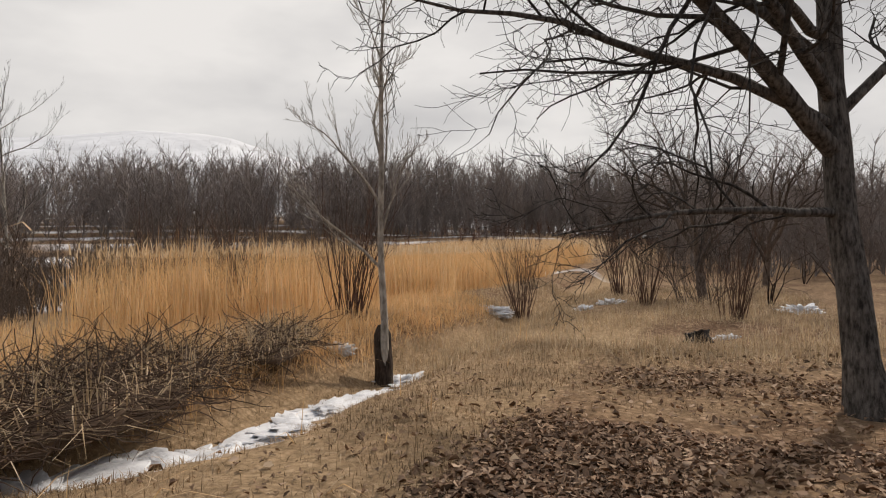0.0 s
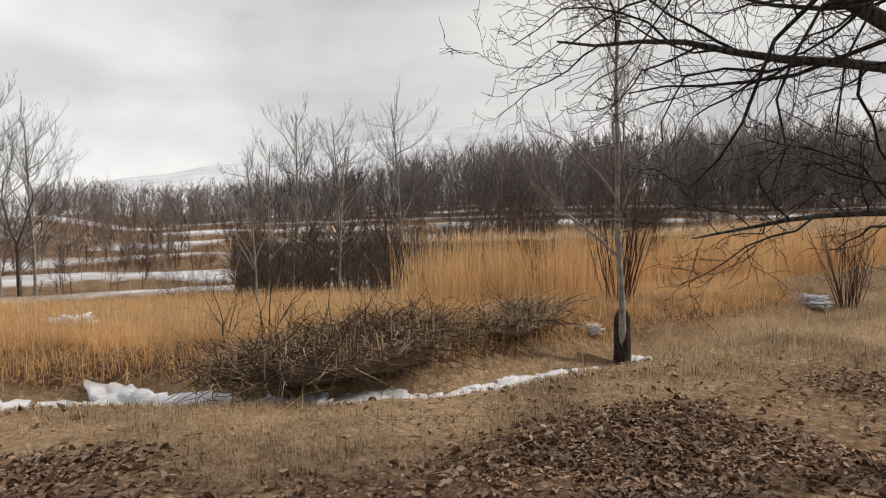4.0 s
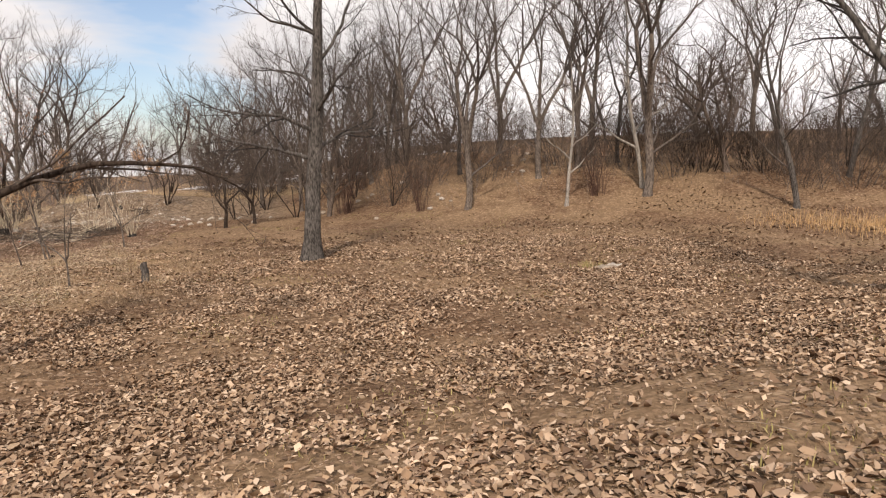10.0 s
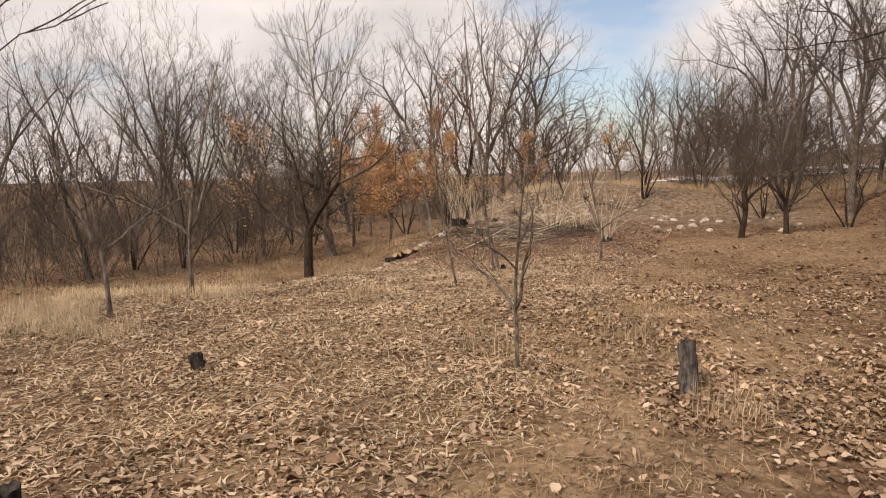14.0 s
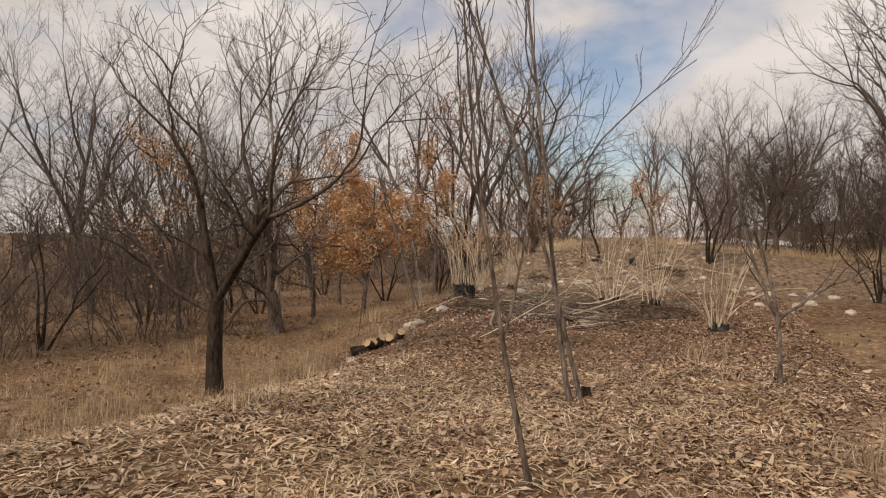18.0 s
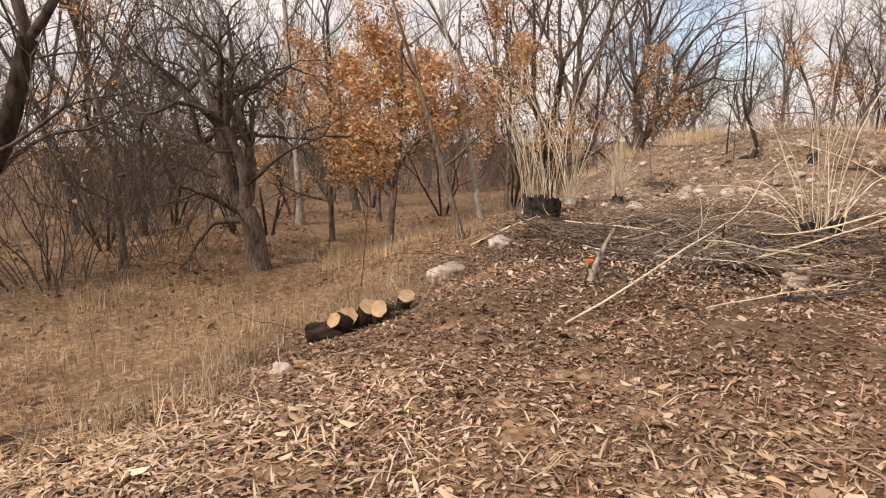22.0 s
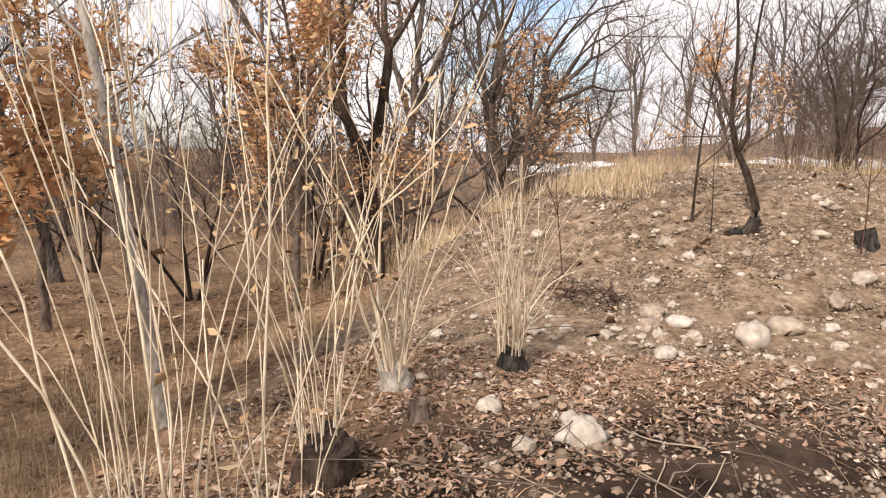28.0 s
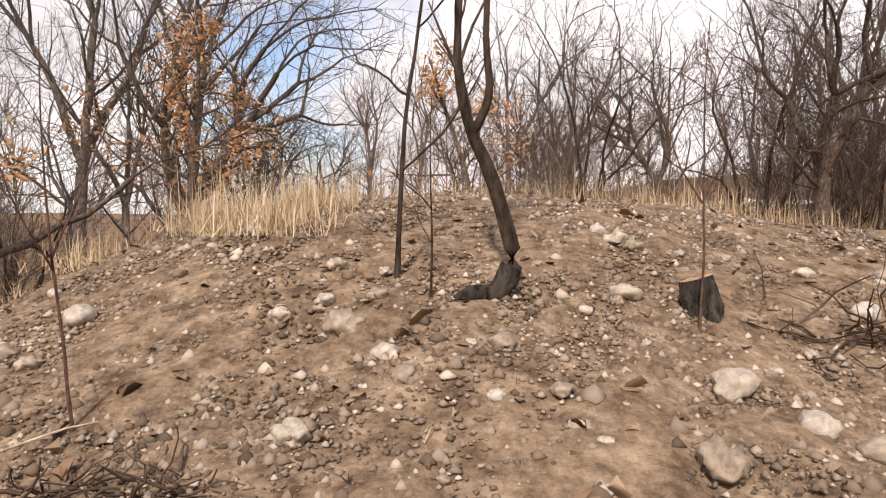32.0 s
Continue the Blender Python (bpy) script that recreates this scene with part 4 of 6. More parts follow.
# those that stand out by the path
plant(wood_b, 17.35, 13.1, 40, 1.0)
plant(wood_e, 14.4, 17.4, 165, 1.15, "young tree with a leaning pale stem below the bank")
plant(wood_e, 11.2, 17.2, 20, 0.9, "small forked tree with a reddish stem below the bank")
plant(lilac, -0.7, 25.2, 10, 0.8)
plant(lilac, 0.62, 27.6, 90, 0.85)
plant(lilac, -3.85, 28.3, 150, 1.05)
plant(lilac, 5.7, 21.9, 200, 0.8)
plant(lilac, -2.2, 33.0, 250, 1.0)
plant(lilac, 4.6, 25.6, 300, 0.9)
plant(lilac, -0.1, 26.9, 40, 0.75)
plant(wood_c, -1.9, 32.2, 60, 0.62, "spreading dark tree behind the mound")
plant(wood_c, 1.3, 35.9, 200, 0.75, "spreading dark tree behind the mound")
plant(wood_c, -0.5, 39.3, 310, 0.75, "spreading dark tree behind the mound")
plant(thicket, -0.6, 34.0, 20, 1.2)
plant(thicket, 1.6, 33.0, 120, 1.2)
dark_bush = shrub("dense dark evergreen-looking bush on the bank", 118, 60, 2.4, 0.014, BARK_DARK, BARK_DARK, 0.8, (7, 5), 1.2, wob=0.14)
plant(lilac, 1.92, 24.76, 70, 0.9)
plant(lilac, 2.23, 21.66, 190, 0.9)
plant(wood_c, 3.17, 22.48, 190, 0.7)
plant(dark_bush, 17.3, 18.2, 0, 1.05, "dense dark bush on top of the bank")
plant(dark_bush, 19.4, 17.2, 90, 0.95, "dense dark bush on top of the bank")
for x, y, t, s in ((13.5, -18.4, 0, 1.0), (12.0, -24.6, 50, 0.85), (10.0, -29.5, 90, 1.0), (16.5, -19.5, 140, 0.9), (9.0, -25.5, 210, 0.8), (7.2, -22.5, 260, 0.8), (20.0, -21.0, 20, 1.1)):
    plant(osier, x, y, t, s)
for x, y, t, s in ((38, -30.5, 0, 1.0), (40, -27.5, 70, 0.92), (39.5, -24.5, 130, 0.95), (24.0, -18.5, 200, 0.46), (21.5, -14.8, 20, 0.36), (27.0, -17.5, 280, 0.5), (33.0, -22.0, 40, 0.6)):
    plant(wood_d, x, y, t, s)
for i in range(16):
    r, a = 46 + 9 * rng.random(), radians(-7 + 19 * (i + rng.random() * 0.7) / 16)
    plant((wood_d, wood_b)[i % 2], 4 + r * math.cos(a), -8 + r * math.sin(a), 60 * i, rng.uniform(0.85, 1.15))
for x, y, t, z in ((0.4, 28.0, 200, 0.72), (2.2, 26.4, 330, 0.75), (2.6, 28.6, 30, 0.8), (4.4, 30.5, 140, 0.95), (1.2, 31.6, 250, 0.85), (5.6, 27.0, 80, 0.8), (3.4, 25.6, 300, 0.7), (7.0, 30.0, 10, 0.9)):
    plant((wood_a, wood_c)[int(x * 10) % 2], x, y, t, z)
for x, y, t, z in ((-15.3, 44.0, 20, 1.4), (-18.0, 41.5, 150, 1.25), (-13.0, 46.5, 260, 1.35)):
    plant(wood_a, x, y, t, z, "very tall spreading bare tree at the back of the wood")
# tree and dark bushes beside the brush pile
plant(lilac, 14.1, -11.35, 30, 0.3, "dark many-stemmed bush beside the brush pile")
plant(lilac, 14.0, -11.85, 130, 0.34, "dark many-stemmed bush beside the brush pile")


def wooded(n, x0, x1, y0, y1, kinds, smin, smax, keep, seed):
    g = np.random.default_rng(seed)
    placed = []
    tries = 0
    while len(placed) < n and tries < n * 30:
        tries += 1
        x, y = g.uniform(x0, x1), g.uniform(y0, y1)
        if not keep(x, y) or any((x - a) ** 2 + (y - b) ** 2 < 1.7 for a, b in placed):
            continue
        placed.append((x, y))
        plant(kinds[int(g.integers(len(kinds)))], x, y, g.uniform(0, 360), g.uniform(smin, smax))


# the wooded bank
wooded(40, 3, 42, 5, 42, (wood_a, wood_b, wood_c, wood_a, wood_b), 0.75, 1.15, lambda x, y: 19.5 < 0.45 * x + 0.89 * y < 38 and x > 4, 1)
wooded(34, 4, 40, 8, 34, (thicket, thicket, lilac), 0.8, 1.2, lambda x, y: 21.5 < 0.45 * x + 0.89 * y < 30 and x > 5, 2)
wooded(22, 2.5, 30, 14, 32, (thicket, lilac, thicket, osier), 0.7, 1.15, lambda x, y: 20.5 < 0.45 * x + 0.89 * y < 29 and x > 3.2, 22)
wooded(10, 17, 34, -28, -12, (thicket, lilac, thicket), 0.3, 0.5, lambda x, y: 0.696 * (x - 7.76) + 0.718 * (y + 8.25) > 1.0 and x - float(ditch_x(y)) > 4.5, 23)
# open orchard edge towards the reeds
wooded(9, 20, 44, -6, 14, (wood_a, wood_c, wood_b), 0.7, 1.05, lambda x, y: 19.0 > 0.45 * x + 0.89 * y and x > 23 and y > -1, 3)
wooded(8, 20, 32, 0, 10, (lilac, osier), 0.6, 0.8, lambda x, y: True, 4)
# the wood below the slope
wooded(60, -46, -11, 10, 52, (wood_b, wood_a, wood_b, wood_c, wood_d), 0.75, 1.1, lambda x, y: x < -15.5 - 0.10 * (30 - y) or y > 34, 5)
wooded(34, -34, -13.5, 9, 46, (thicket, lilac, thicket), 0.8, 1.2, lambda x, y: x < -15.0 or y > 30, 6)
wooded(11, -20, -12.5, 17, 36, (thicket, thicket, lilac), 0.8, 1.1, lambda x, y: x < -14.2 or y > 29.5, 16)
# behind the mound
wooded(24, -12, 12, 40, 62, (wood_a, wood_c, wood_b, lilac), 0.7, 1.0, lambda x, y: x < -11 or x > -4 or y > 53, 7)
wooded(26, -13, 13, 32.5, 44, (lilac, thicket, lilac, osier), 0.7, 1.15, lambda x, y: x < -10 or x > -4.5, 8)
# behind the start
wooded(14, -14, 8, -42, -24, (wood_c, thicket, lilac, wood_a), 0.7, 1.0, lambda x, y: True, 9)
wooded(12, -24, -10, -22, 6, (wood_a, wood_c, thicket), 0.8, 1.0, lambda x, y: True, 10)


# ---- far woods ----
def far_woods(seed, n, r0, r1, a0, a1, tall, label, mat, twigs=11):
    """Rows of bare trees too far off to count: a trunk, boughs and thin tapering twigs; tall is one height or (angle, height) pairs."""
    g = np.random.default_rng(seed)
    kinds = []
    for _ in range(9):
        h = g.uniform(0.8, 1.1)
        p, q = stem(g, (0, 0, -0.05), (g.normal(0, 0.07), g.normal(0, 0.07), 1), h, 0.009, 0.003, 5, 0.07, 0)
        wood, tw = [(p, q, 3)], []
        for j in range(18):
            b, d = offshoot(g, p, 0.04 + 0.94 * (j + g.random()) / 18, g.uniform(0.45, 1.1), 0.1)
            ln = h * g.uniform(0.2, 0.4)
            s, w = stem(g, b, d, ln, 0.006, 0.0025, 3, 0.2, 0.35)
            wood.append((s, w, 3))
            for _ in range(twigs):
                b2, d2 = offshoot(g, s, g.uniform(0.1, 1.0), 0.75, 0.25)
                tw.append((b2, d2 / math.sqrt(d2 @ d2) * ln * g.uniform(0.3, 0.65)))
        v, f = tubes(wood)
        f = np.concatenate([f[:, [0, 1, 2]], f[:, [0, 2, 3]]])
        b2, d2 = np.array([t[0] for t in tw]), np.array([t[1] for t in tw])
        across = np.cross(d2, g.normal(0, 1, d2.shape))
        across /= np.linalg.norm(across, axis=1, keepdims=True) + 1e-9
        tv = np.stack([b2 - across * 0.0026, b2 + across * 0.0026, b2 + d2], 1).reshape(-1, 3)
        kinds.append((np.concatenate([v, tv]), np.concatenate([f, np.arange(len(tv)).reshape(-1, 3) + len(v)])))
    vs, fs, count = [], [], 0
    for i in range(n):
        r, deg = g.uniform(r0, r1), g.uniform(a0, a1)
        a = radians(deg)
        x, y = 4 + r * math.cos(a), -8 - r * math.sin(a)
        v, f = kinds[int(g.integers(9))]
        high = tall if isinstance(tall, (int, float)) else float(np.interp(deg, tall[0], tall[1]))
        s, turn = high * g.uniform(0.65, 1.1), g.uniform(0, 6.28)
        c, d = math.cos(turn), math.sin(turn)
        vs.append(np.stack([x + s * (v[:, 0] * c - v[:, 1] * d), y + s * (v[:, 0] * d + v[:, 1] * c), ground_z(x, y) + s * v[:, 2]], -1))
        fs.append(f + count)
        count += len(v)
    return stuff("far_woods", fast_mesh("far_woods", np.concatenate(vs), np.concatenate(fs), mat), label, "woods")


# the valley woods carry their haze in the bark colour
far_woods(1, 1700, 92, 135, 6, 108, ((0, 7, 30, 40, 60, 108), (3.5, 4.2, 6.5, 9.0, 10.5, 9.5)), "dark band of bare woods across the valley", WOODS_HAZE)
far_woods(2, 260, 42, 90, -22, 62, 1.5, "low bare orchard rows and brush on the snowy slope", BARK_DARK, 4)
far_woods(3, 520, 22, 44, 20, 54, 2.5, "dark bare brush along the valley floor", BARK_BROWN)
far_woods(6, 520, 50, 92, 8, 110, 2.2, "reddish-brown brush under the far woods", BARK_RED)
far_woods(7, 260, 36, 62, 84, 118, 6.0, "dark reddish trees beyond the meadow", WOODS_HAZE)
# these grey woods get the twig colour with painted haze
far_woods(4, 620, 56, 105, -40, 16, ((-40, -12, 4, 16), (6.5, 5.0, 4.0, 2.2)), "grey bare woods beyond the reeds", TWIG_FAR_HAZE)
far_woods(5, 200, 75, 120, -250, -40, 10.0, "grey bare woods on the rise", TWIG_FAR_HAZE)


# undergrowth takes the hazed, paled twig colour unless told otherwise
def undergrowth(seed, n, x0, x1, y0, y1, keep, tall, label, mat=TWIG_FAR_HAZE):
    """Thin bare stems and saplings standing close, past counting."""
    q = np.random.default_rng(seed)
    at = scatter(q, n, x0, x1, y0, y1, keep, -0.05)
    got = []
    for p in at:
        h = tall * q.uniform(0.3, 1.0)
        a, b = stem(q, p, (q.normal(0, 0.4), q.normal(0, 0.4), 1), h, 0.006, 0.003, 4, 0.08, 0.0)
        got.append((a, b, 3))
        for _ in range(3):
            c, d = offshoot(q, a, q.uniform(0.3, 0.9), 0.6, 0.2)
            e, f = stem(q, c, d, h * 0.35, 0.004, 0.0025, 3, 0.12, 0.2)
            got.append((e, f, 3))
    return stuff("undergrowth", fast_mesh("undergrowth", *tubes(got), mat), label, "undergrowth")


PALE_LEAF = island_material("pale_dead_leaves", [(0.30, 0.19, 0.13), (0.58, 0.43, 0.33), (0.44, 0.30, 0.22), (0.72, 0.58, 0.47)])
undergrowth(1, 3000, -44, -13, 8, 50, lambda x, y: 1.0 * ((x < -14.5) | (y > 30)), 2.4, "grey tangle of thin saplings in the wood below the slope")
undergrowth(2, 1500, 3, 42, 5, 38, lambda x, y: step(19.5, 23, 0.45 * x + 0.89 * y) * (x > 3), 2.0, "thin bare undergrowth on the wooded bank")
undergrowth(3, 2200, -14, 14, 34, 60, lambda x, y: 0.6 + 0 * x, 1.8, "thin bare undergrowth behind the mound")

# ---- ditch, snow, reeds, brush ----
def snow_patch(seed, x, y, lx, ly, tall, turn, label):
    ob = new("snow_patch", lump("snow_patch", SNOW, seed, 5, 0.75, 1.0, 3.2))
    ob.matrix_basis = Matrix.Translation((x, y, ground_z(x, y) - 0.02)) @ Matrix.Rotation(radians(turn), 4, "Z") @ Matrix.Diagonal((lx, ly, tall, 1))
    return tagged(ob, label, "snow", group="snow patches")


for i, (y, lx, ly, tall) in enumerate(((-8.0, 1.0, 0.6, 0.34), (-8.9, 0.8, 0.5, 0.22), (-10.1, 0.9, 0.55, 0.36), (-10.9, 0.6, 0.4, 0.22), (-11.6, 0.8, 0.5, 0.28), (-12.3, 1.1, 0.8, 0.34), (-13.1, 1.1, 0.75, 0.26), (-13.9, 1.0, 0.65, 0.24), (-14.7, 0.9, 0.5, 0.2), (-15.4, 0.7, 0.36, 0.16), (-16.6, 0.6, 0.3, 0.2))):
    snow_patch(i + 1, float(ditch_x(y)) - 0.05, y, lx * 1.6, ly * (2.1 + 1.0 * (y > -12.5)), tall * (0.85 + 0.3 * (y > -12.0)), 60 + 25 * (y > -13), "grainy white old snow lying in the ditch")
for i, (x, y, s) in enumerate(((12.5, -23.6, 0.9), (9.9, -26.0, 0.7), (10.4, -24.3, 0.6), (5.8, -24.2, 0.9), (7.5, -19.4, 0.4), (13.2, -14.1, 0.35), (14.4, -15.3, 0.4), (19.5, -10.5, 0.8), (24.0, -9.0, 1.2), (12.7, -16.5, 0.5))):
    snow_patch(i + 20, x, y, s, s * 0.6, s * 0.32, 40 * i, "small leftover patch of old snow in dry grass")


def brush_pile(seed, x, y, lx, ly, tall, turn, count, label, grass=0):
    g = np.random.default_rng(seed)
    base = new("brush_pile")
    base.matrix_basis = Matrix.Translation((x, y, ground_z(x, y))) @ Matrix.Rotation(radians(turn), 4, "Z")
    if tall > 0.2:
        core = lump("core", EARTH, seed, 4, 0.3, 1.0)
        core.transform(Matrix.Diagonal((lx * 0.7, ly * 0.7, tall * 0.8, 1)))
        part("core", core, base, "dark earth and rotting brush")

    def where(q):
        a, r = q.uniform(0, 2 * np.pi), math.sqrt(q.random())
        return 0.5 * lx * r * math.cos(a), 0.5 * ly * r * math.sin(a), tall * 0.75 * math.sqrt(max(0, 1 - r * r)) * q.uniform(0.3, 1)

    part("tangle", fast_mesh("tangle", *tubes(rods(g, count * 2, where, min(0.8, lx * 0.45), 0.0065, 0.16, 4, 0.34)), BRUSH), base, "tangled grey-brown dead branches")["kind"] = "stuff"
    if grass:
        xyz = np.array([where(g) for _ in range(grass)])
        tagged(part("dry_grass", blades_mesh("dry_grass", xyz, 0.45, 0.005, STRAW, g, 1.5), base, "pale dry grass hanging over the pile"), kind="stuff")
    return tagged(base, label, "brush pile")


brush_pile(3, 12.95, -12.7, 4.6, 1.8, 0.5, 106, 900, "heap of tangled dead branches and grass on the ditch bank", 1100)
brush_pile(4, 16.2, -6.4, 2.2, 1.0, 0.4, 80, 160, "low heap of dead branches at the edge of the reeds", 400)
brush_pile(6, 13.0, -15.4, 2.6, 1.1, 0.35, 112, 200, "low matted heap of dry stems beside the ditch", 600)

g = np.random.default_rng(21)


def reed_weight(x, y):
    s = x - ditch_x(y)
    return step(2.2, 3.6, s + 1.2 * (clump_noise(x, y, 0.8) - 0.5)) * (1 - step(16, 22, s)) * (1 - step(-6, 2.5, y - 0.2 * x)) * (0.55 + 0.45 * clump_noise(x, y, 1.1))


def tall_reed_weight(x, y):
    s = x - ditch_x(y)
    return reed_weight(x, y) * (1 - step(-16.5, -14.0, y + 0.10 * s)) * step(-2.0, 1.5, -(0.696 * (x - 7.76) + 0.718 * (y + 8.25)))


reeds_at = scatter(g, 76000, 13, 36, -60, -12, tall_reed_weight)
stuff("reed_bed", blades_mesh("reed_bed", reeds_at, 1.75, 0.008, REED, g, 0.26), "dense ochre reed bed of tall dry stems", "reeds")
plumes_at = reeds_at[:18000].copy()
plumes_at[:, 2] += 1.35
stuff("reed_plumes", blades_mesh("reed_plumes", plumes_at, 0.36, 0.011, REED_PLUME, g, 0.8), "feathery brown plumes on top of the reeds", "reeds")
low_at = scatter(g, 44000, 14, 42, -24, 6, lambda x, y: reed_weight(x, y) * step(-19, -15, y))
stuff("tall_dry_grass", blades_mesh("tall_dry_grass", low_at, 0.5, 0.0045, REED, g, 1.0), "ochre belt of tall dry grass behind the ditch", "grass")
bank_at = scatter(g, 38000, 10, 24, -24, -3, lambda x, y: step(0.4, 0.9, x - ditch_x(y)) * (1 - step(3.5, 5.0, x - ditch_x(y))) * (0.35 + 0.65 * clump_noise(x, y, 1.6)))
stuff("ditch_grass", blades_mesh("ditch_grass", bank_at, 0.46, 0.005, REED, g, 1.15), "pale dry grass on the ditch bank", "grass")
mid_at = scatter(g, 42000, 5, 14, -34, -16, lambda x, y: clump_noise(x, y, 1.2) * 0.9 * (1 - step(-17.5, -15.8, y)))
stuff("meadow_grass", blades_mesh("meadow_grass", mid_at, 0.26, 0.0042, STRAW, g, 1.1), "pale tufted dry meadow grass", "grass")

# ---- grass and leaves of the floor ----
turf_at = scatter(g, 135000, -14, 18, -18, 31, lambda x, y: np.clip(grass_area(x, y) - 0.15, 0, 1) * clump_noise(x, y, 2.1))
stuff("dry_turf", blades_mesh("dry_turf", turf_at, 0.10, 0.0032, TURF, g, 1.9), "short flattened straw-coloured grass", "grass")
thin_at = scatter(g, 70000, -6, 13, -16, 16, lambda x, y: 0.3 + 0.7 * (clump_noise(x, y, 2.7, 1.0) > 0.55))
stuff("thin_grass", blades_mesh("thin_grass", thin_at, 0.075, 0.003, DULL_GRASS, g, 1.9), "thin dry grass among fallen leaves", "grass")
moss_at = scatter(g, 6000, -6, 9, -4, 22, lambda x, y: (clump_noise(x, y, 1.5, 4.0) > 0.78) * 1.0)
stuff("green_grass", blades_mesh("green_grass", moss_at, 0.07, 0.005, GREENISH, g, 0.8), "few olive-green patches of short grass", "grass")
rim_at = scatter(g, 36000, -14, 12, 29.5, 40, lambda x, y: step(29.3, 30.6, y + 0.5 * np.sin(x)) * (1 - step(34, 40, y)) * clump_noise(x, y, 1.3))
stuff("rim_grass", blades_mesh("rim_grass", rim_at, 0.36, 0.0035, STRAW, g, 0.9), "golden dry grass along the top of the mound", "grass")
slope_at = scatter(g, 26000, -15, -8.6, 8, 28, lambda x, y: step(-8.6, -10, x) * clump_noise(x, y, 1.5))
stuff("slope_grass", blades_mesh("slope_grass", slope_at, 0.2, 0.003, TURF, g, 1.5), "straw-coloured tussocks on the falling slope", "grass")


stalks_at = scatter(g, 8500, -10.5, -1.5, 4.5, 19.0, lambda x, y: straw_area(x, y) * (0.25 + 0.75 * clump_noise(x, y, 2.4, 3.0)), 0.02)
stuff("straw_stalks", blades_mesh("straw_stalks", stalks_at, 0.12, 0.0048, BLEACHED, g, 1.6, 1.5), "long bleached stalks trampled flat", "straw")
MULCH = island_material("mulch", [(0.20, 0.12, 0.075), (0.52, 0.38, 0.245), (0.32, 0.21, 0.13), (0.72, 0.57, 0.41), (0.42, 0.29, 0.185), (0.62, 0.47, 0.32)])
mulch_at = scatter(g, 62000, -10.5, -1.5, 4.5, 19.0, lambda x, y: straw_area(x, y) * (0.35 + 0.65 * clump_noise(x, y, 2.0, 1.0)), 0.014)
stuff("mulch", leaves_mesh("mulch", mulch_at, 0.056, MULCH, g, 0.3, 0.22), "brown and tan splintered stalks and bark trodden flat", "debris")
tussock_at = scatter(g, 9000, -10.5, -7.0, 7.0, 12.0, lambda x, y: (clump_noise(x, y, 2.6, 2.0) > 0.5) * step(-7.0, -8.2, x + 0.5 * np.sin(2 * y)))
stuff("pale_tussocks", blades_mesh("pale_tussocks", tussock_at, 0.27, 0.0038, BLEACHED, g, 1.3), "pale bleached grass bent over at the edge of the slope", "grass")
gold_at = scatter(g, 32000, 14, 36, -4, 13, lambda x, y: step(-3.5, -0.5, y) * (1 - step(17.0, 19.5, 0.45 * x + 0.89 * y)) * step(14, 17, x) * (0.3 + 0.7 * clump_noise(x, y, 0.9)))
stuff("meadow_grass", blades_mesh("meadow_grass", gold_at, 0.34, 0.006, REED, g, 0.8), "golden dry grass under the orchard trees", "grass")


def leaf_weight(x, y):
    w = 0.14 + 0.86 * step(0.36, 0.58, 0.62 * clump_noise(x, y, 1.25, 0.5) + 0.38 * clump_noise(x, y, 3.3, 2.0))
    w = w * (1 - 0.55 * np.clip(grass_area(x, y), 0, 1)) * (1 - 0.85 * grass_strips(x, y)) * (1 - 0.75 * straw_area(x, y)) * (1 - step(15.0, 17.5, y) * 0.55)
    return w * (1 - step(-1.6, -0.6, x - ditch_x(y)) * (y < -3))


near_at = scatter(g, 215000, -4.5, 11, -16, 14, lambda x, y: leaf_weight(x, y), 0.012)
near_at[:, 2] += g.uniform(0, 0.022, len(near_at))
by_track, near_at = near_at[near_at[:, 1] < -3.0], near_at[near_at[:, 1] >= -3.0]
stuff("leaf_litter", leaves_mesh("leaf_litter", by_track, 0.043, LITTER_DULL, g, 0.45), "fine dull brown leaf litter by the track", "leaves")
stuff("leaf_litter", leaves_mesh("leaf_litter", near_at, 0.048, LITTER, g, 0.45), "thick litter of curled brown fallen leaves", "leaves")
furrow_at = scatter(g, 52000, 4.5, 12.5, -13.5, -4.5, lambda x, y: (1 - grass_strips(x, y)) * (0.2 + 0.8 * step(0.35, 0.65, clump_noise(x, y, 1.7, 1.5))) * (x < ditch_x(y) - 1.2), 0.014)
stuff("leaf_litter", leaves_mesh("leaf_litter", furrow_at, 0.045, LITTER_DULL, g, 0.45), "curled brown leaves lying in shallow furrows", "leaves")
crumbs_at = scatter(g, 110000, -5, 10.5, -12, 14, lambda x, y: 0.25 + 0.75 * leaf_weight(x, y), 0.006)
one = np.array([[-0.5, 0, 0], [0.1, -0.35, 0.12], [0.5, 0.05, 0], [-0.1, 0.35, 0.1]])
turn = g.uniform(0, 6.28, len(crumbs_at))
big_by = (0.026 * g.uniform(0.5, 1.3, len(crumbs_at)))[:, None]
crumb_v = np.stack([(one[:, 0] * np.cos(turn)[:, None] - one[:, 1] * np.sin(turn)[:, None]) * big_by, (one[:, 0] * np.sin(turn)[:, None] + one[:, 1] * np.cos(turn)[:, None]) * big_by, one[:, 2] * big_by], -1) + crumbs_at[:, None]
stuff("leaf_crumbs", fast_mesh("leaf_crumbs", crumb_v.reshape(-1, 3), np.arange(4 * len(crumbs_at)).reshape(-1, 4), LITTER_GREY), "crumbled bits of old brown leaves", "leaves")
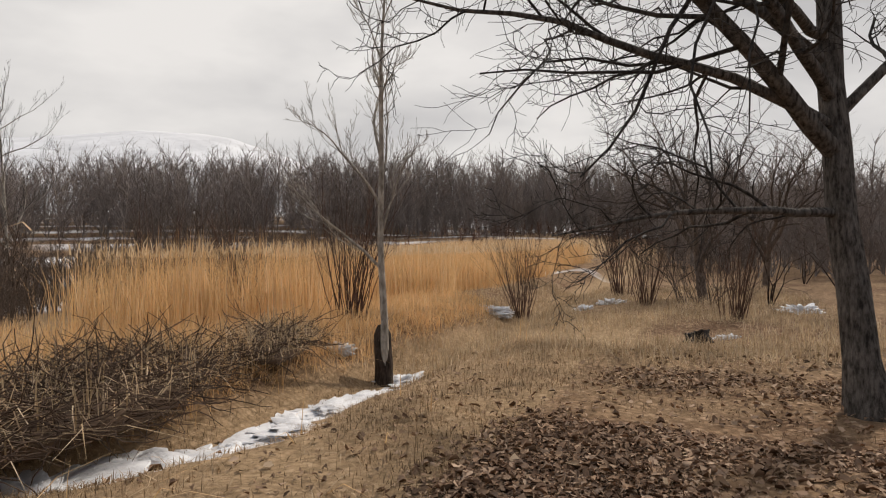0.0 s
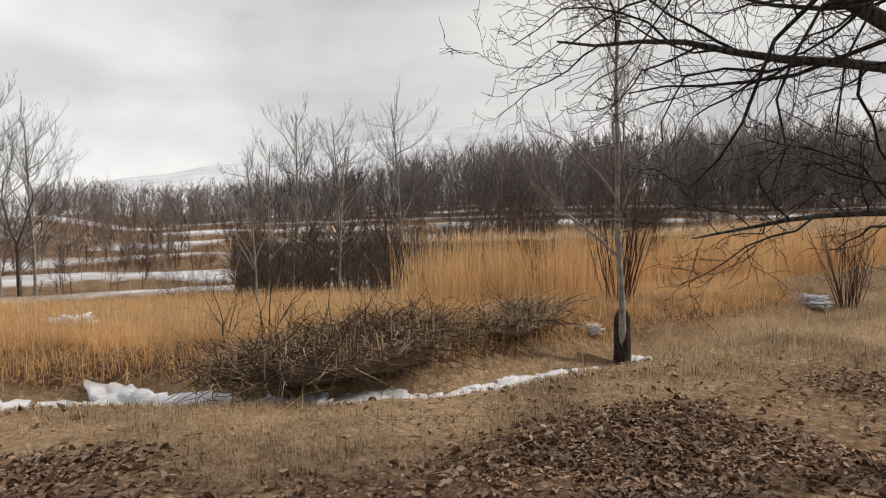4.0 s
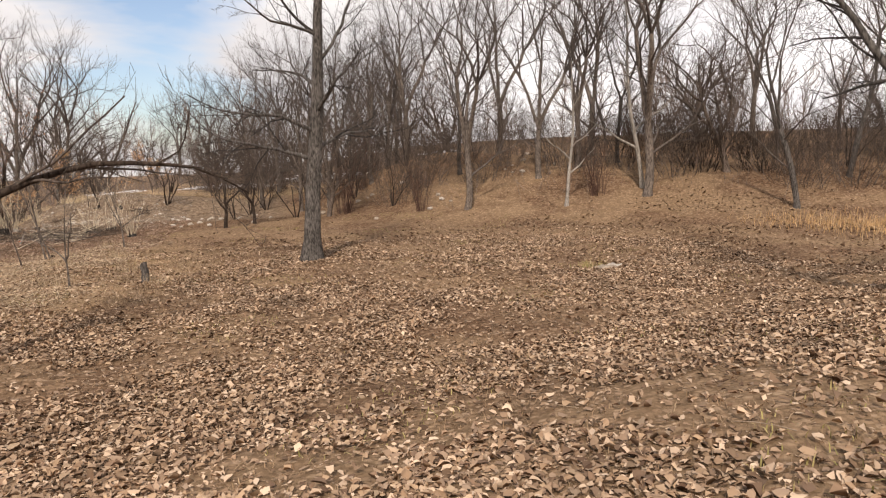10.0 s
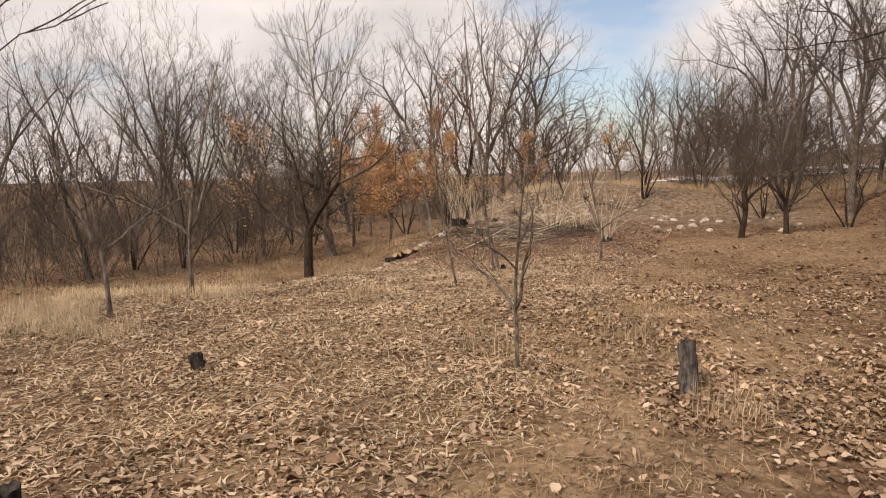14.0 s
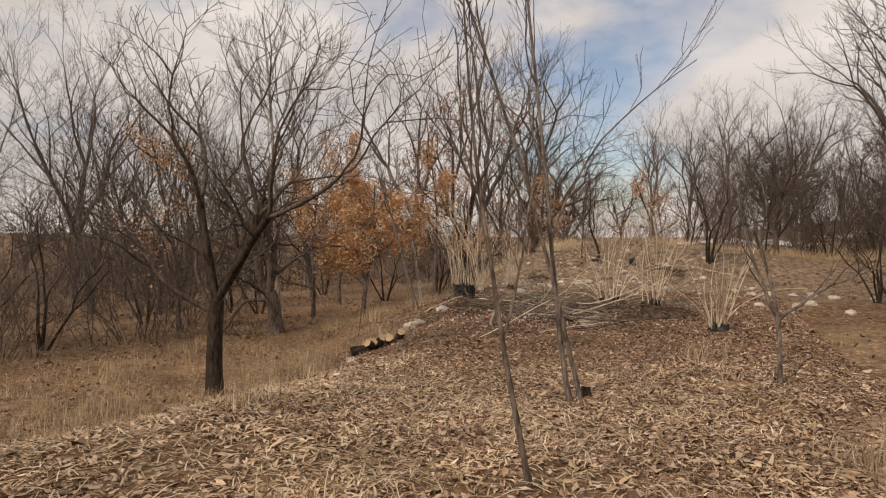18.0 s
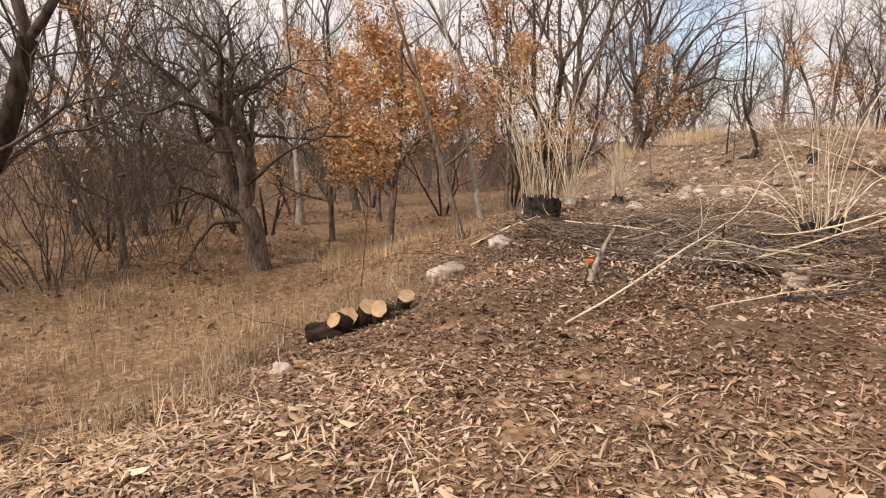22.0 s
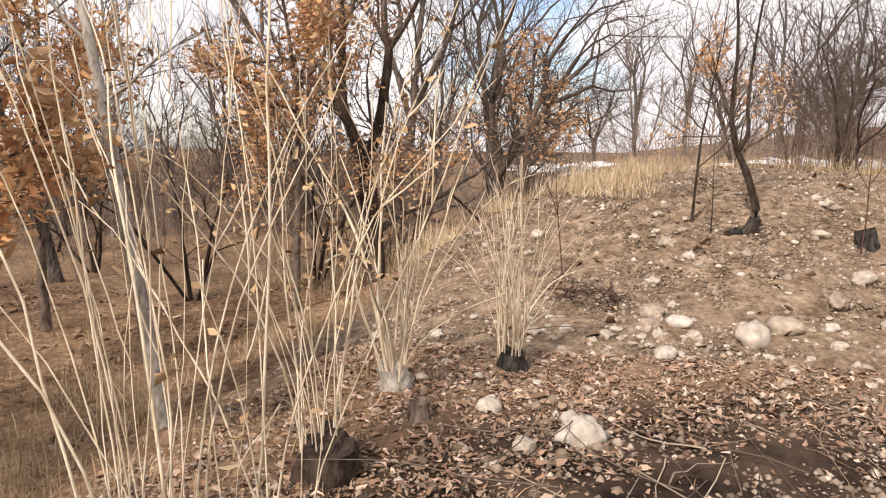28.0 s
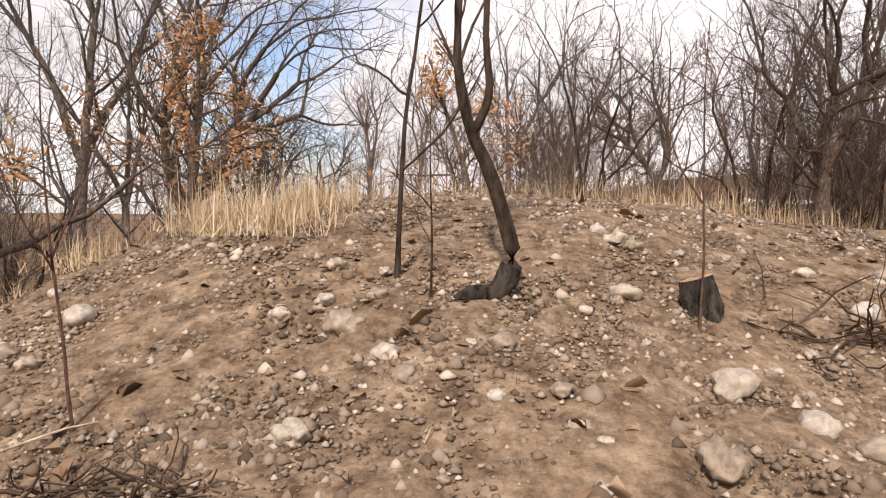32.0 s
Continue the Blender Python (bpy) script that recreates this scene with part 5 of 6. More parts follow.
wide_at = scatter(g, 85000, -22, 24, -18, 30, lambda x, y: leaf_weight(x, y) * (1 - 0.6 * step(16, 18, y) * (x > -11)) * (1 - 0.9 * burnt_area(x, y)), 0.012)
stuff("leaf_litter", leaves_mesh("leaf_litter", wide_at, 0.062, LITTER_GREY, g, 0.45), "scattered dull brown fallen leaves", "leaves")
chips_at = scatter(g, 125000, -9.8, -2.5, 13.5, 25.6, lambda x, y: (0.4 + 0.6 * clump_noise(x, y, 2.3)) * (1 - 0.9 * burnt_area(x, y) ** 2), 0.01)
stuff("wood_chips", leaves_mesh("wood_chips", chips_at, 0.039, CHIPS, g, 0.5, 0.34), "pale splinters, chips and broken leaves on dark soil", "debris")

curled = np.random.default_rng(31)
pale_at = np.stack([curled.normal(-6.9, 0.55, 900), curled.normal(20.25, 0.45, 900), np.zeros(900)], -1)
pale_at[:, 2] = height(pale_at[:, 0], pale_at[:, 1]) + np.abs(curled.normal(0, 0.03, 900)) + 0.01
stuff("withered_leaves", leaves_mesh("withered_leaves", pale_at, 0.042, PALE_LEAF, curled, 0.9, 0.38), "large pale curled dead leaves among the cut branches", "leaves")


CUT_TANGLE = island_material("cut_tangle", [(0.06, 0.045, 0.036), (0.26, 0.20, 0.145), (0.13, 0.095, 0.072), (0.46, 0.38, 0.285), (0.09, 0.065, 0.05), (0.20, 0.15, 0.11)])


def strew(q):
    x, y = q.uniform(-8.6, -2.0), q.uniform(7.5, 18.0)
    return x, y, ground_z(x, y)


def heap(q):
    x, y = q.normal(-6.7, 1.1), q.normal(21.9, 1.1)
    return x, y, ground_z(x, y) + abs(q.normal(0, 0.05))


stuff("fallen_twigs", fast_mesh("fallen_twigs", *tubes(rods(g, 1500, strew, 0.5, 0.0045, 0.05, 4, 0.08, 4))), "short straw-coloured twigs strewn over the trampled grass", "twigs").data.materials.append(TWIG_PIECES)
stuff("fallen_branches", fast_mesh("fallen_branches", *tubes(rods(g, 900, heap, 1.1, 0.0046, 0.10, 4, 0.16, 7))), "tangle of cut pale and grey branches on burnt ground", "branches").data.materials.append(CUT_TANGLE)


def all_over(q):
    x, y = q.uniform(-5, 11), q.uniform(-10, 14)
    return x, y, ground_z(x, y)


stuff("small_sticks", fast_mesh("small_sticks", *tubes(rods(g, 260, all_over, 0.5, 0.005, 0.1, 4, 0.1, 4))), "few thin brown sticks among the leaves", "twigs").data.materials.append(TWIG_PIECES)


def long_branch(seed, a, b, r, mat, label, droop=0.0):
    """One long cut branch lying from a to b."""
    q = np.random.default_rng(seed)
    a, b = Vector(a), Vector(b)
    base = new("cut_branch")
    base.matrix_basis = Matrix.Translation(a)
    d = b - a
    p, w = stem(q, (0, 0, 0), d, d.length, r, r * 0.4, 12, 0.06, droop)
    part("stem", fast_mesh("stem", *tubes([(p, w, 8)]), mat, True), base)
    fine = []
    branches(q, p, w, d.length, (6, 2), fine, 0, 0.12, 0.05, 0.5, 0.35, ratio=0.3)
    tagged(part("side_growth", fast_mesh("side_growth", *tubes(fine), mat), base), kind="stuff")
    return tagged(base, label, "branch")


long_branch(1, (-7.05, 18.75, ground_z(-7.05, 18.75) + 0.03), (-5.2, 22.4, ground_z(-5.2, 22.4) + 0.55), 0.0085, STRAW_STEM, "long pale cut branch lying across the burnt ground")
long_branch(2, (-6.1, 21.0, ground_z(-6.1, 21.0) + 0.05), (-4.3, 21.6, ground_z(-4.3, 21.6) + 0.3), 0.011, STRAW_STEM, "bent pale cut branch by the charred stool")
long_branch(3, (-8.3, 21.1, ground_z(-8.3, 21.1) + 0.04), (-6.5, 21.3, ground_z(-6.5, 21.3) + 0.05), 0.018, BARK_DARK, "dark scorched branch on ash")
long_branch(4, (-7.19, 19.75, ground_z(-7.19, 19.75)), (-7.12, 19.95, ground_z(-7.12, 19.95) + 0.38), 0.03, BARK_PALE, "peeled grey branch propped on the heap")
long_branch(5, (-9.0, 21.3, ground_z(-9.0, 21.3) + 0.05), (-8.3, 22.7, ground_z(-8.3, 22.7) + 0.35), 0.013, STRAW_STEM, "straw-coloured rod leaning on the burnt stump")
long_branch(6, (-6.3, 20.9, ground_z(-6.3, 20.9) + 0.03), (-5.0, 19.5, ground_z(-5.0, 19.5) + 0.06), 0.02, BARK_BROWN, "dark knotty branch on the ground")
long_branch(7, (-7.3, 22.4, ground_z(-7.3, 22.4) + 0.06), (-5.4, 22.6, ground_z(-5.4, 22.6) + 0.2), 0.02, BARK_GREY, "grey crooked branch across the heap")
for i, (x, y) in enumerate(((-7.0, 22.6), (-6.0, 22.0), (-6.5, 21.5), (-5.7, 21.2), (-7.6, 21.9), (-6.9, 20.7))):
    q = np.random.default_rng(40 + i)
    a = q.uniform(0, 6.28)
    long_branch(50 + i, (x, y, ground_z(x, y) + 0.06), (x + 1.3 * math.cos(a), y + 1.3 * math.sin(a), ground_z(x, y) + 0.12), 0.014, (STRAW_STEM, BARK_GREY, BARK_BROWN)[i % 3], "cut branch thrown on the heap")


ASH_FLAKE = island_material("ash_flakes", [(0.05, 0.045, 0.042), (0.30, 0.28, 0.26), (0.14, 0.125, 0.115), (0.46, 0.43, 0.40)])
ash_q = np.random.default_rng(63)
ash_at = np.stack([ash_q.normal(-6.7, 0.42, 2600), ash_q.normal(21.25, 0.36, 2600), np.zeros(2600)], -1)
ash_at[:, 2] = height(ash_at[:, 0], ash_at[:, 1]) + np.abs(ash_q.normal(0, 0.012, 2600)) + 0.008
stuff("ash", leaves_mesh("ash", ash_at, 0.03, ASH_FLAKE, ash_q, 0.6, 0.7), "grey and white wood ash with black char on burnt ground", "ash")
for i, (x0, y0, x1, y1, r, m) in enumerate(((-7.6, 20.9, -5.9, 20.3, 0.007, 0), (-6.3, 19.4, -5.3, 20.4, 0.007, 0), (-7.9, 21.6, -6.4, 22.3, 0.012, 2), (-7.2, 22.9, -5.6, 23.3, 0.014, 1), (-8.2, 22.1, -6.9, 21.6, 0.011, 0),
                                            (-6.6, 23.4, -5.0, 22.9, 0.013, 2), (-5.9, 19.9, -4.6, 20.3, 0.012, 1), (-7.0, 20.0, -6.6, 19.1, 0.012, 1), (-6.2, 21.9, -5.0, 21.0, 0.012, 0), (-8.0, 23.0, -6.5, 23.5, 0.014, 1))):
    long_branch(70 + i, (x0, y0, ground_z(x0, y0) + 0.04), (x1, y1, ground_z(x1, y1) + 0.10), r, (STRAW_STEM, BARK_GREY, BARK_BROWN)[m], "crooked cut branch lying on the burnt ground", -0.05)


# ---- stumps and coppice stools ----
def stump(seed, x, y, r, tall, mat, label, cut=None, name="tree_stump"):
    q = np.random.default_rng(seed)
    base = new(name)
    base.matrix_basis = Matrix.Translation((x, y, ground_z(x, y)))
    k = 22
    p, w = stem(q, (0, 0, -0.1), (q.normal(0, 0.08), q.normal(0, 0.08), 1), tall + 0.1, r, r * 0.86, 10, 0.03, 0)
    v, f = tubes([(p, flare(p, w, 0.6, 0.22), k)])
    c = np.repeat(np.array(p), k, 0)
    off = Vector((seed * 3.7, seed * 1.3, 0))
    swell = np.array([noise.fractal(Vector(a) * (1.1 / r) + off, 0.7, 2.0, 3) for a in v])
    v = c + (v - c) * (1 + 0.30 * swell + q.normal(0, 0.03, len(v)))[:, None]
    v[-k:, 2] += tall * (0.2 * swell[-k:] + q.normal(0, 0.03, k)) * (0.15 if cut else 1.0)
    part("body", fast_mesh("body", v, f, mat, True), base)
    c = np.vstack([v[-k:], v[-k:].mean(0) + [0, 0, 0.004 if cut else -0.4 * tall]])
    i = np.arange(k)
    part("cut_face", fast_mesh("cut_face", c, np.stack([i, (i + 1) % k, np.full(k, k)], -1), cut or mat), base, "rough top")
    return tagged(base, label, "stump")


def stool(seed, x, y, r, tall, shoots, long, label, mat=CHARRED, fan=0.25, curve=0.35, leafy=0, sides=(0, 6.283), thick=1.0):
    """A cut stump with a sheaf of straw-coloured shoots."""
    base = stump(seed, x, y, r, tall, mat, label, name="coppice_stool")
    q = np.random.default_rng(seed + 500)
    fine, tips = [], []
    for i in range(shoots):
        a = q.uniform(*sides)
        f = fan * q.choice([0.25, 0.7, 1.6], p=[0.5, 0.35, 0.15]) * q.uniform(0.3, 1.0)
        rr = r * q.uniform(0.3, 0.95)
        ln = long * q.uniform(0.4, 1.0)
        cv = curve * q.choice([0.1, 0.5, 1.2, 2.6], p=[0.35, 0.3, 0.2, 0.15]) * q.uniform(0.7, 1.3)
        s = thick * q.choice([0.004, 0.006, 0.0085, 0.012], p=[0.3, 0.3, 0.27, 0.13])
        b = a + q.normal(0, 0.8)
        p, w = stem(q, (rr * math.cos(a), rr * math.sin(a), tall * q.uniform(0.1, 0.9)), (f * math.cos(a), f * math.sin(a), 1), ln, s, s * 0.35, 15, 0.055, 0, (cv * math.cos(b), cv * math.sin(b), -0.5 * cv))
        part("shoot", fast_mesh("shoot", *tubes([(p, w, 5)]), STRAW_STEM, True), base)
        if q.random() < 0.45:
            branches(q, p, w, ln, (3,), fine, 0, 0.08, 0.2, 0.4, 0.4, ratio=0.25)
        tips.extend(p[7:])
    if fine:
        tagged(part("side_growth", fast_mesh("side_growth", *tubes(fine), STRAW_STEM), base), kind="stuff")
    if leafy:
        at = np.array([tips[int(k)] for k in q.integers(len(tips), size=leafy)]) + q.normal(0, 0.03, (leafy, 3))
        part("withered_leaves", leaves_mesh("withered_leaves", at, 0.034, DRY_LEAF, q, 1.3, 0.38), base, "curled withered leaves")
    return base


stool(1, -8.66, 22.5, 0.25, 0.32, 30, 2.8, "charred black stump with a tall sheaf of straw-coloured shoots", fan=0.11, curve=0.45, leafy=160, sides=(0.7, 4.4), thick=0.45)
stool(2, -8.95, 23.75, 0.14, 0.16, 14, 2.9, "low stump with tall straw-coloured shoots bearing withered leaves", BARK_DARK, fan=0.2, curve=0.6, leafy=420, sides=(1.2, 4.9), thick=0.65)
stool(3, -8.41, 25.3, 0.09, 0.12, 40, 1.4, "small charred stump with a sheaf of arching pale shoots", curve=0.7, fan=0.12, thick=0.6)
stool(4, -5.62, 22.2, 0.2, 0.2, 26, 2.4, "charred stump with arching pale shoots beside the branch heap", fan=0.32, curve=0.9, thick=0.75)
stool(5, -4.85, 21.95, 0.17, 0.2, 16, 2.4, "scorched stump with long bending pale shoots", fan=0.35, curve=0.9, leafy=40, thick=0.85)
stool(6, -3.82, 20.0, 0.13, 0.12, 18, 1.4, "burnt stump with short pale shoots", fan=0.35)
stool(7, -9.0, 24.75, 0.10, 0.12, 20, 2.0, "cut stool with long arching pale rods", BARK_PALE, fan=0.6, curve=0.5, leafy=90)
stump(11, -1.44, 9.2, 0.07, 0.36, BARK_GREY, "small weathered grey stump among leaves")
stump(12, -4.45, 5.95, 0.08, 0.2, CHARRED, "small blackened stump in pale grass")
stump(13, 9.23, -7.6, 0.06, 0.05, BARK_DARK, "low rotten stump among leaves")
stump(14, 7.95, -19.0, 0.2, 0.16, CHARRED, "dark rotten stump at the edge of the leaves")
stump(19, 12.8, -1.75, 0.12, 0.2, CHARRED, "blackened stump at the foot of the leaning tree")
stump(20, -5.72, 27.66, 0.085, 0.15, CHARRED, "charred stump with a fresh round cut on the mound", CUT_WOOD)
stump(21, -5.05, 15.75, 0.05, 0.1, BARK_DARK, "dark stub beside the twin sapling")
stump(22, -5.4, 8.3, 0.07, 0.14, CHARRED, "blackened stub in trampled straw")
stump(23, -8.72, 24.35, 0.06, 0.11, BARK_BROWN, "short broken grey-brown stub by the shoots")


def tuft(seed, x, y, n, tall, mat, label):
    q = np.random.default_rng(seed)
    base = new("grass_tuft")
    base.matrix_basis = Matrix.Translation((x, y, ground_z(x, y)))
    at = np.stack([q.normal(0, 0.17, n), q.normal(0, 0.17, n), np.full(n, -0.01)], -1)
    tagged(part("blade_sheaf", blades_mesh("blade_sheaf", at, tall, 0.0035, mat, q, 0.9), base), kind="stuff")
    return tagged(base, label, "grass")


DARK_TUFT = island_material("dark_stubble", [(0.07, 0.04, 0.025), (0.14, 0.08, 0.05), (0.20, 0.125, 0.08)])
tuft(1, 7.75, -3.0, 220, 0.24, DARK_TUFT, "tuft of dark red-brown stubble in the leaves")
tuft(15, 13.5, 1.3, 240, 0.3, DARK_TUFT, "tuft of dark stubble standing in fallen leaves")
tuft(16, 17.0, 9.2, 240, 0.3, DARK_TUFT, "tuft of dark stubble standing in fallen leaves")
tuft(17, 18.4, 9.8, 240, 0.3, DARK_TUFT, "tuft of dark stubble standing in fallen leaves")
tuft(18, 11.3, -0.5, 240, 0.3, DARK_TUFT, "tuft of dark stubble standing in fallen leaves")
tuft(2, 3.4, -3.6, 260, 0.16, DARK_TUFT, "low dark tuft in fallen leaves")
tuft(3, 7.0, 6.95, 160, 0.25, GREENISH, "olive tuft beside flat stones")
for i, (x, y) in enumerate(((-3.3, 9.9), (-2.0, 10.6), (-4.0, 12.6), (-1.1, 8.8), (-3.0, 14.3), (-7.6, 14.2), (-8.9, 19.9), (-9.6, 20.8), (-9.4, 22.1), (-4.1, 17.9), (-5.9, 12.0), (-8.2, 10.6), (-10.0, 14.5))):
    tuft(30 + i, x, y, 150, 0.34, STRAW, "pale tuft of dry grass")

rim_q = np.random.default_rng(93)
for i in range(16):
    tuft(160 + i, rim_q.uniform(-10.4, -7.6), rim_q.uniform(28.7, 30.2), 170, rim_q.uniform(0.3, 0.5), BLEACHED, "golden tuft of dry grass on the shoulder of the mound")
slope_q = np.random.default_rng(91)
for i in range(26):
    x, y = slope_q.uniform(-13.5, -9.0), slope_q.uniform(11.5, 26.0)
    tuft(100 + i, x, y, 190, slope_q.uniform(0.25, 0.45), STRAW, "bleached tussock of dry grass on the slope")

# ---- stones ----
stone_meshes = [lump("stone", STONE, 60 + i, 3, 0.3 + 0.03 * i, 0.75, 0.75 + 0.11 * i) for i in range(9)]


def stone(i, x, y, size, label="", turn=None, sink=0.25, tall=1.0):
    ob = new("stone", stone_meshes[i % 9])
    q = np.random.default_rng(900 + i)
    ob.matrix_basis = Matrix.Translation((x, y, ground_z(x, y) + size * (0.36 - sink) * tall)) @ Matrix.Rotation(q.uniform(0, 6.28) if turn is None else radians(turn), 4, "Z") @ Matrix.Diagonal((size * q.uniform(0.95, 1.25), size * q.uniform(0.8, 1.0), size * q.uniform(0.85, 1.05) * tall, 1))
    return tagged(ob, label or "pale rounded field stone on bare earth", "stone", group="stones on the mound")


for i, (x, y, s, lab) in enumerate(((-6.65, 26.2, 0.24, "large pale round boulder at the foot of the mound"), (-6.88, 26.02, 0.26, "large pale flattened boulder at the foot of the mound"), (-7.45, 25.65, 0.22, ""), (-5.92, 27.05, 0.26, "pale ball-shaped boulder on the mound"),
                                    (-7.5, 26.9, 0.2, ""), (-7.2, 27.3, 0.16, "grey stone stuck in the slope"), (-7.37, 27.55, 0.24, "upright buff stone in the slope"), (-7.43, 28.15, 0.15, ""), (-5.88, 28.35, 0.17, ""), (-4.88, 27.7, 0.24, "pale boulder among rubble"),
                                    (-8.6, 28.0, 0.26, ""), (-8.15, 24.15, 0.18, ""), (-8.88, 24.88, 0.13, ""), (-8.87, 20.35, 0.27, "pale rounded stone on the edge of the slope"), (-8.7, 17.95, 0.15, "small white stone in dry grass"), (-7.9, 24.35, 0.24, "grey flat stone on the soil"),
                                    (-8.5, 21.0, 0.2, ""), (-6.2, 26.6, 0.16, ""), (-5.75, 26.8, 0.15, ""), (-5.6, 26.65, 0.16, ""), (-8.4, 24.6, 0.14, ""), (-5.81, 20.49, 0.24, "white stone half blackened by fire"), (-8.7, 20.33, 0.26, "large white stone on the edge of the slope"), (-5.95, 26.3, 0.14, ""))):
    stone(i, x, y, s if i < 2 or i > 12 else s * 0.66, lab)
q = np.random.default_rng(77)
for i in range(46):
    stone(100 + i, q.normal(-7.55, 0.75), 26.05 + q.normal(0, 0.28), q.choice([0.04, 0.06, 0.1, 0.16], p=[0.4, 0.3, 0.2, 0.1]))
for i in range(150):
    stone(700 + i, q.uniform(-8.6, -4.2), q.normal(25.85, 0.45), q.uniform(0.025, 0.07), tall=0.8)
for i in range(60):
    stone(200 + i, q.uniform(-6.6, -3.0), q.uniform(25.2, 29.0), q.choice([0.04, 0.06, 0.1, 0.15], p=[0.4, 0.3, 0.2, 0.1]))
for i in range(30):
    stone(300 + i, q.uniform(-9.6, -5.5), q.uniform(26.4, 29.3), q.uniform(0.04, 0.11))
for i in range(22):
    stone(400 + i, q.uniform(-3.6, 1.0), q.uniform(22.5, 27.0), q.uniform(0.08, 0.22), "weathered stone in the dry grass below the mound")
for i in range(20):
    stone(500 + i, q.uniform(2.0, 13.0), q.uniform(19.5, 25.0), q.uniform(0.1, 0.26), "weathered stone at the foot of the wooded bank")
for i, (x, y, s) in enumerate(((13.0, -7.6, 0.4), (13.4, -7.3, 0.3), (12.7, -7.8, 0.24), (13.6, -7.8, 0.25))):
    stone(600 + i, x, y, s, "flat grey stone by the ditch crossing", tall=0.5)
for i, (x, y, s) in enumerate(((7.2, 6.7, 0.36), (7.5, 6.9, 0.3))):
    stone(610 + i, x, y, s, "flat pale stone beside an olive tuft", tall=0.4)
pebbles_at = scatter(q, 72000, -10.2, -2.8, 23.2, 30.0, lambda x, y: 0.25 + 0.75 * clump_noise(x, y, 3.0), 0.0)
pm = np.array([[0.5, 0, 0], [-0.5, 0, 0], [0, 0.42, 0], [0, -0.42, 0], [0, 0, 0.34], [0, 0, -0.3]])
pf = np.array([[0, 2, 4], [2, 1, 4], [1, 3, 4], [3, 0, 4], [2, 0, 5], [1, 2, 5], [3, 1, 5], [0, 3, 5]])
size = q.gamma(1.7, 0.011, len(pebbles_at)) + 0.006
ang = q.uniform(0, 6.28, len(pebbles_at))
ca, sa = np.cos(ang)[:, None], np.sin(ang)[:, None]
px = pm[None, :, 0] * ca - pm[None, :, 1] * sa
py = pm[None, :, 0] * sa + pm[None, :, 1] * ca
jag = q.uniform(0.6, 1.35, (len(size), 6, 1))
pv = jag * np.stack([px, py, np.broadcast_to(pm[None, :, 2], px.shape)], -1) * size[:, None, None] + pebbles_at[:, None]
PEBBLE = island_material("pebbles", [(0.11, 0.08, 0.056), (0.22, 0.165, 0.12), (0.15, 0.11, 0.08), (0.36, 0.285, 0.22), (0.20, 0.15, 0.108), (0.26, 0.195, 0.145), (0.60, 0.52, 0.43)])
stuff("gravel", fast_mesh("gravel", pv.reshape(-1, 3), (np.arange(len(size))[:, None, None] * 6 + pf).reshape(-1, 3), PEBBLE), "pale gravel and small stones in bare earth", "gravel")


# ---- logs, rubbish ----
def log(seed, x, y, ln, r, turn, label, tilt=0.0, lift=0.0):
    base = new("log")
    base.matrix_basis = Matrix.Translation((x, y, ground_z(x, y) + r * 0.8 + lift)) @ Euler((0, radians(90 - tilt), radians(turn))).to_matrix().to_4x4()
    p = [np.array([0, 0, z]) for z in np.linspace(-ln / 2, ln / 2, 7)]
    v, f = tubes([(p, [r * (1 + 0.06 * math.sin(seed + 3 * k)) for k in range(7)], 14)])
    ridge = np.arange(len(v)) % 14
    v[:, :2] *= (1 + 0.10 * np.sin(ridge * 0.9 + seed) + 0.07 * np.sin(ridge * 2.7 + 2 * seed))[:, None]
    part("bark", fast_mesh("bark", v, f, BARK_DARK, True), base)
    for ring, z in ((v[:14], -0.004), (v[-14:], 0.004)):
        c = np.vstack([ring, ring.mean(0) + [0, 0, z]])
        i = np.arange(14)
        part("cut_end", fast_mesh("cut_end", c, np.stack([i, (i + 1) % 14, np.full(14, 14)], -1), CUT_WOOD), base, "pale sawn end")
    return tagged(base, label, "log", group="sawn logs")


log(1, -8.95, 18.95, 0.4, 0.085, -49, "short sawn log with a pale cut end", 35)
log(2, -8.81, 19.0, 0.36, 0.08, -20, "short sawn log with a pale cut end", 50)
log(3, -8.76, 19.16, 0.3, 0.055, -105, "thin sawn log with a pale cut end", 20, 0.06)
log(4, -9.02, 18.82, 0.32, 0.085, 20, "dark sawn log lying in the grass", 8)
log(5, -8.62, 18.98, 0.3, 0.07, -62, "split piece of pale firewood on the pile", 40)
log(6, -8.84, 18.82, 0.34, 0.06, -88, "split piece of pale firewood on the pile", 25, 0.05)
log(7, -8.55, 19.2, 0.28, 0.065, -40, "thin sawn log with a pale cut end", 48)

trash = new("plastic_bottle", lump("plastic_bottle", PLASTIC, 5, 4, 0.32, 1.0, 1.4))
trash.matrix_basis = Matrix.Translation((6.2, -4.0, ground_z(6.2, -4.0) + 0.06)) @ Matrix.Rotation(radians(75), 4, "Z") @ Matrix.Diagonal((0.30, 0.15, 0.13, 1))
tagged(trash, "crumpled white plastic bottle lying on the leaves", "litter")
rag = new("rag", lump("rag", ORANGE_RAG, 8, 3, 0.5, 0.6))
rag.matrix_basis = Matrix.Translation((-7.3, 20.1, ground_z(-7.3, 20.1) + 0.06)) @ Matrix.Diagonal((0.08, 0.07, 0.07, 1))
tagged(rag, "small orange-red rag on burnt ground", "litter")
foam = new("foam_scrap", lump("foam_scrap", PLASTIC, 15, 2, 0.3, 0.6))
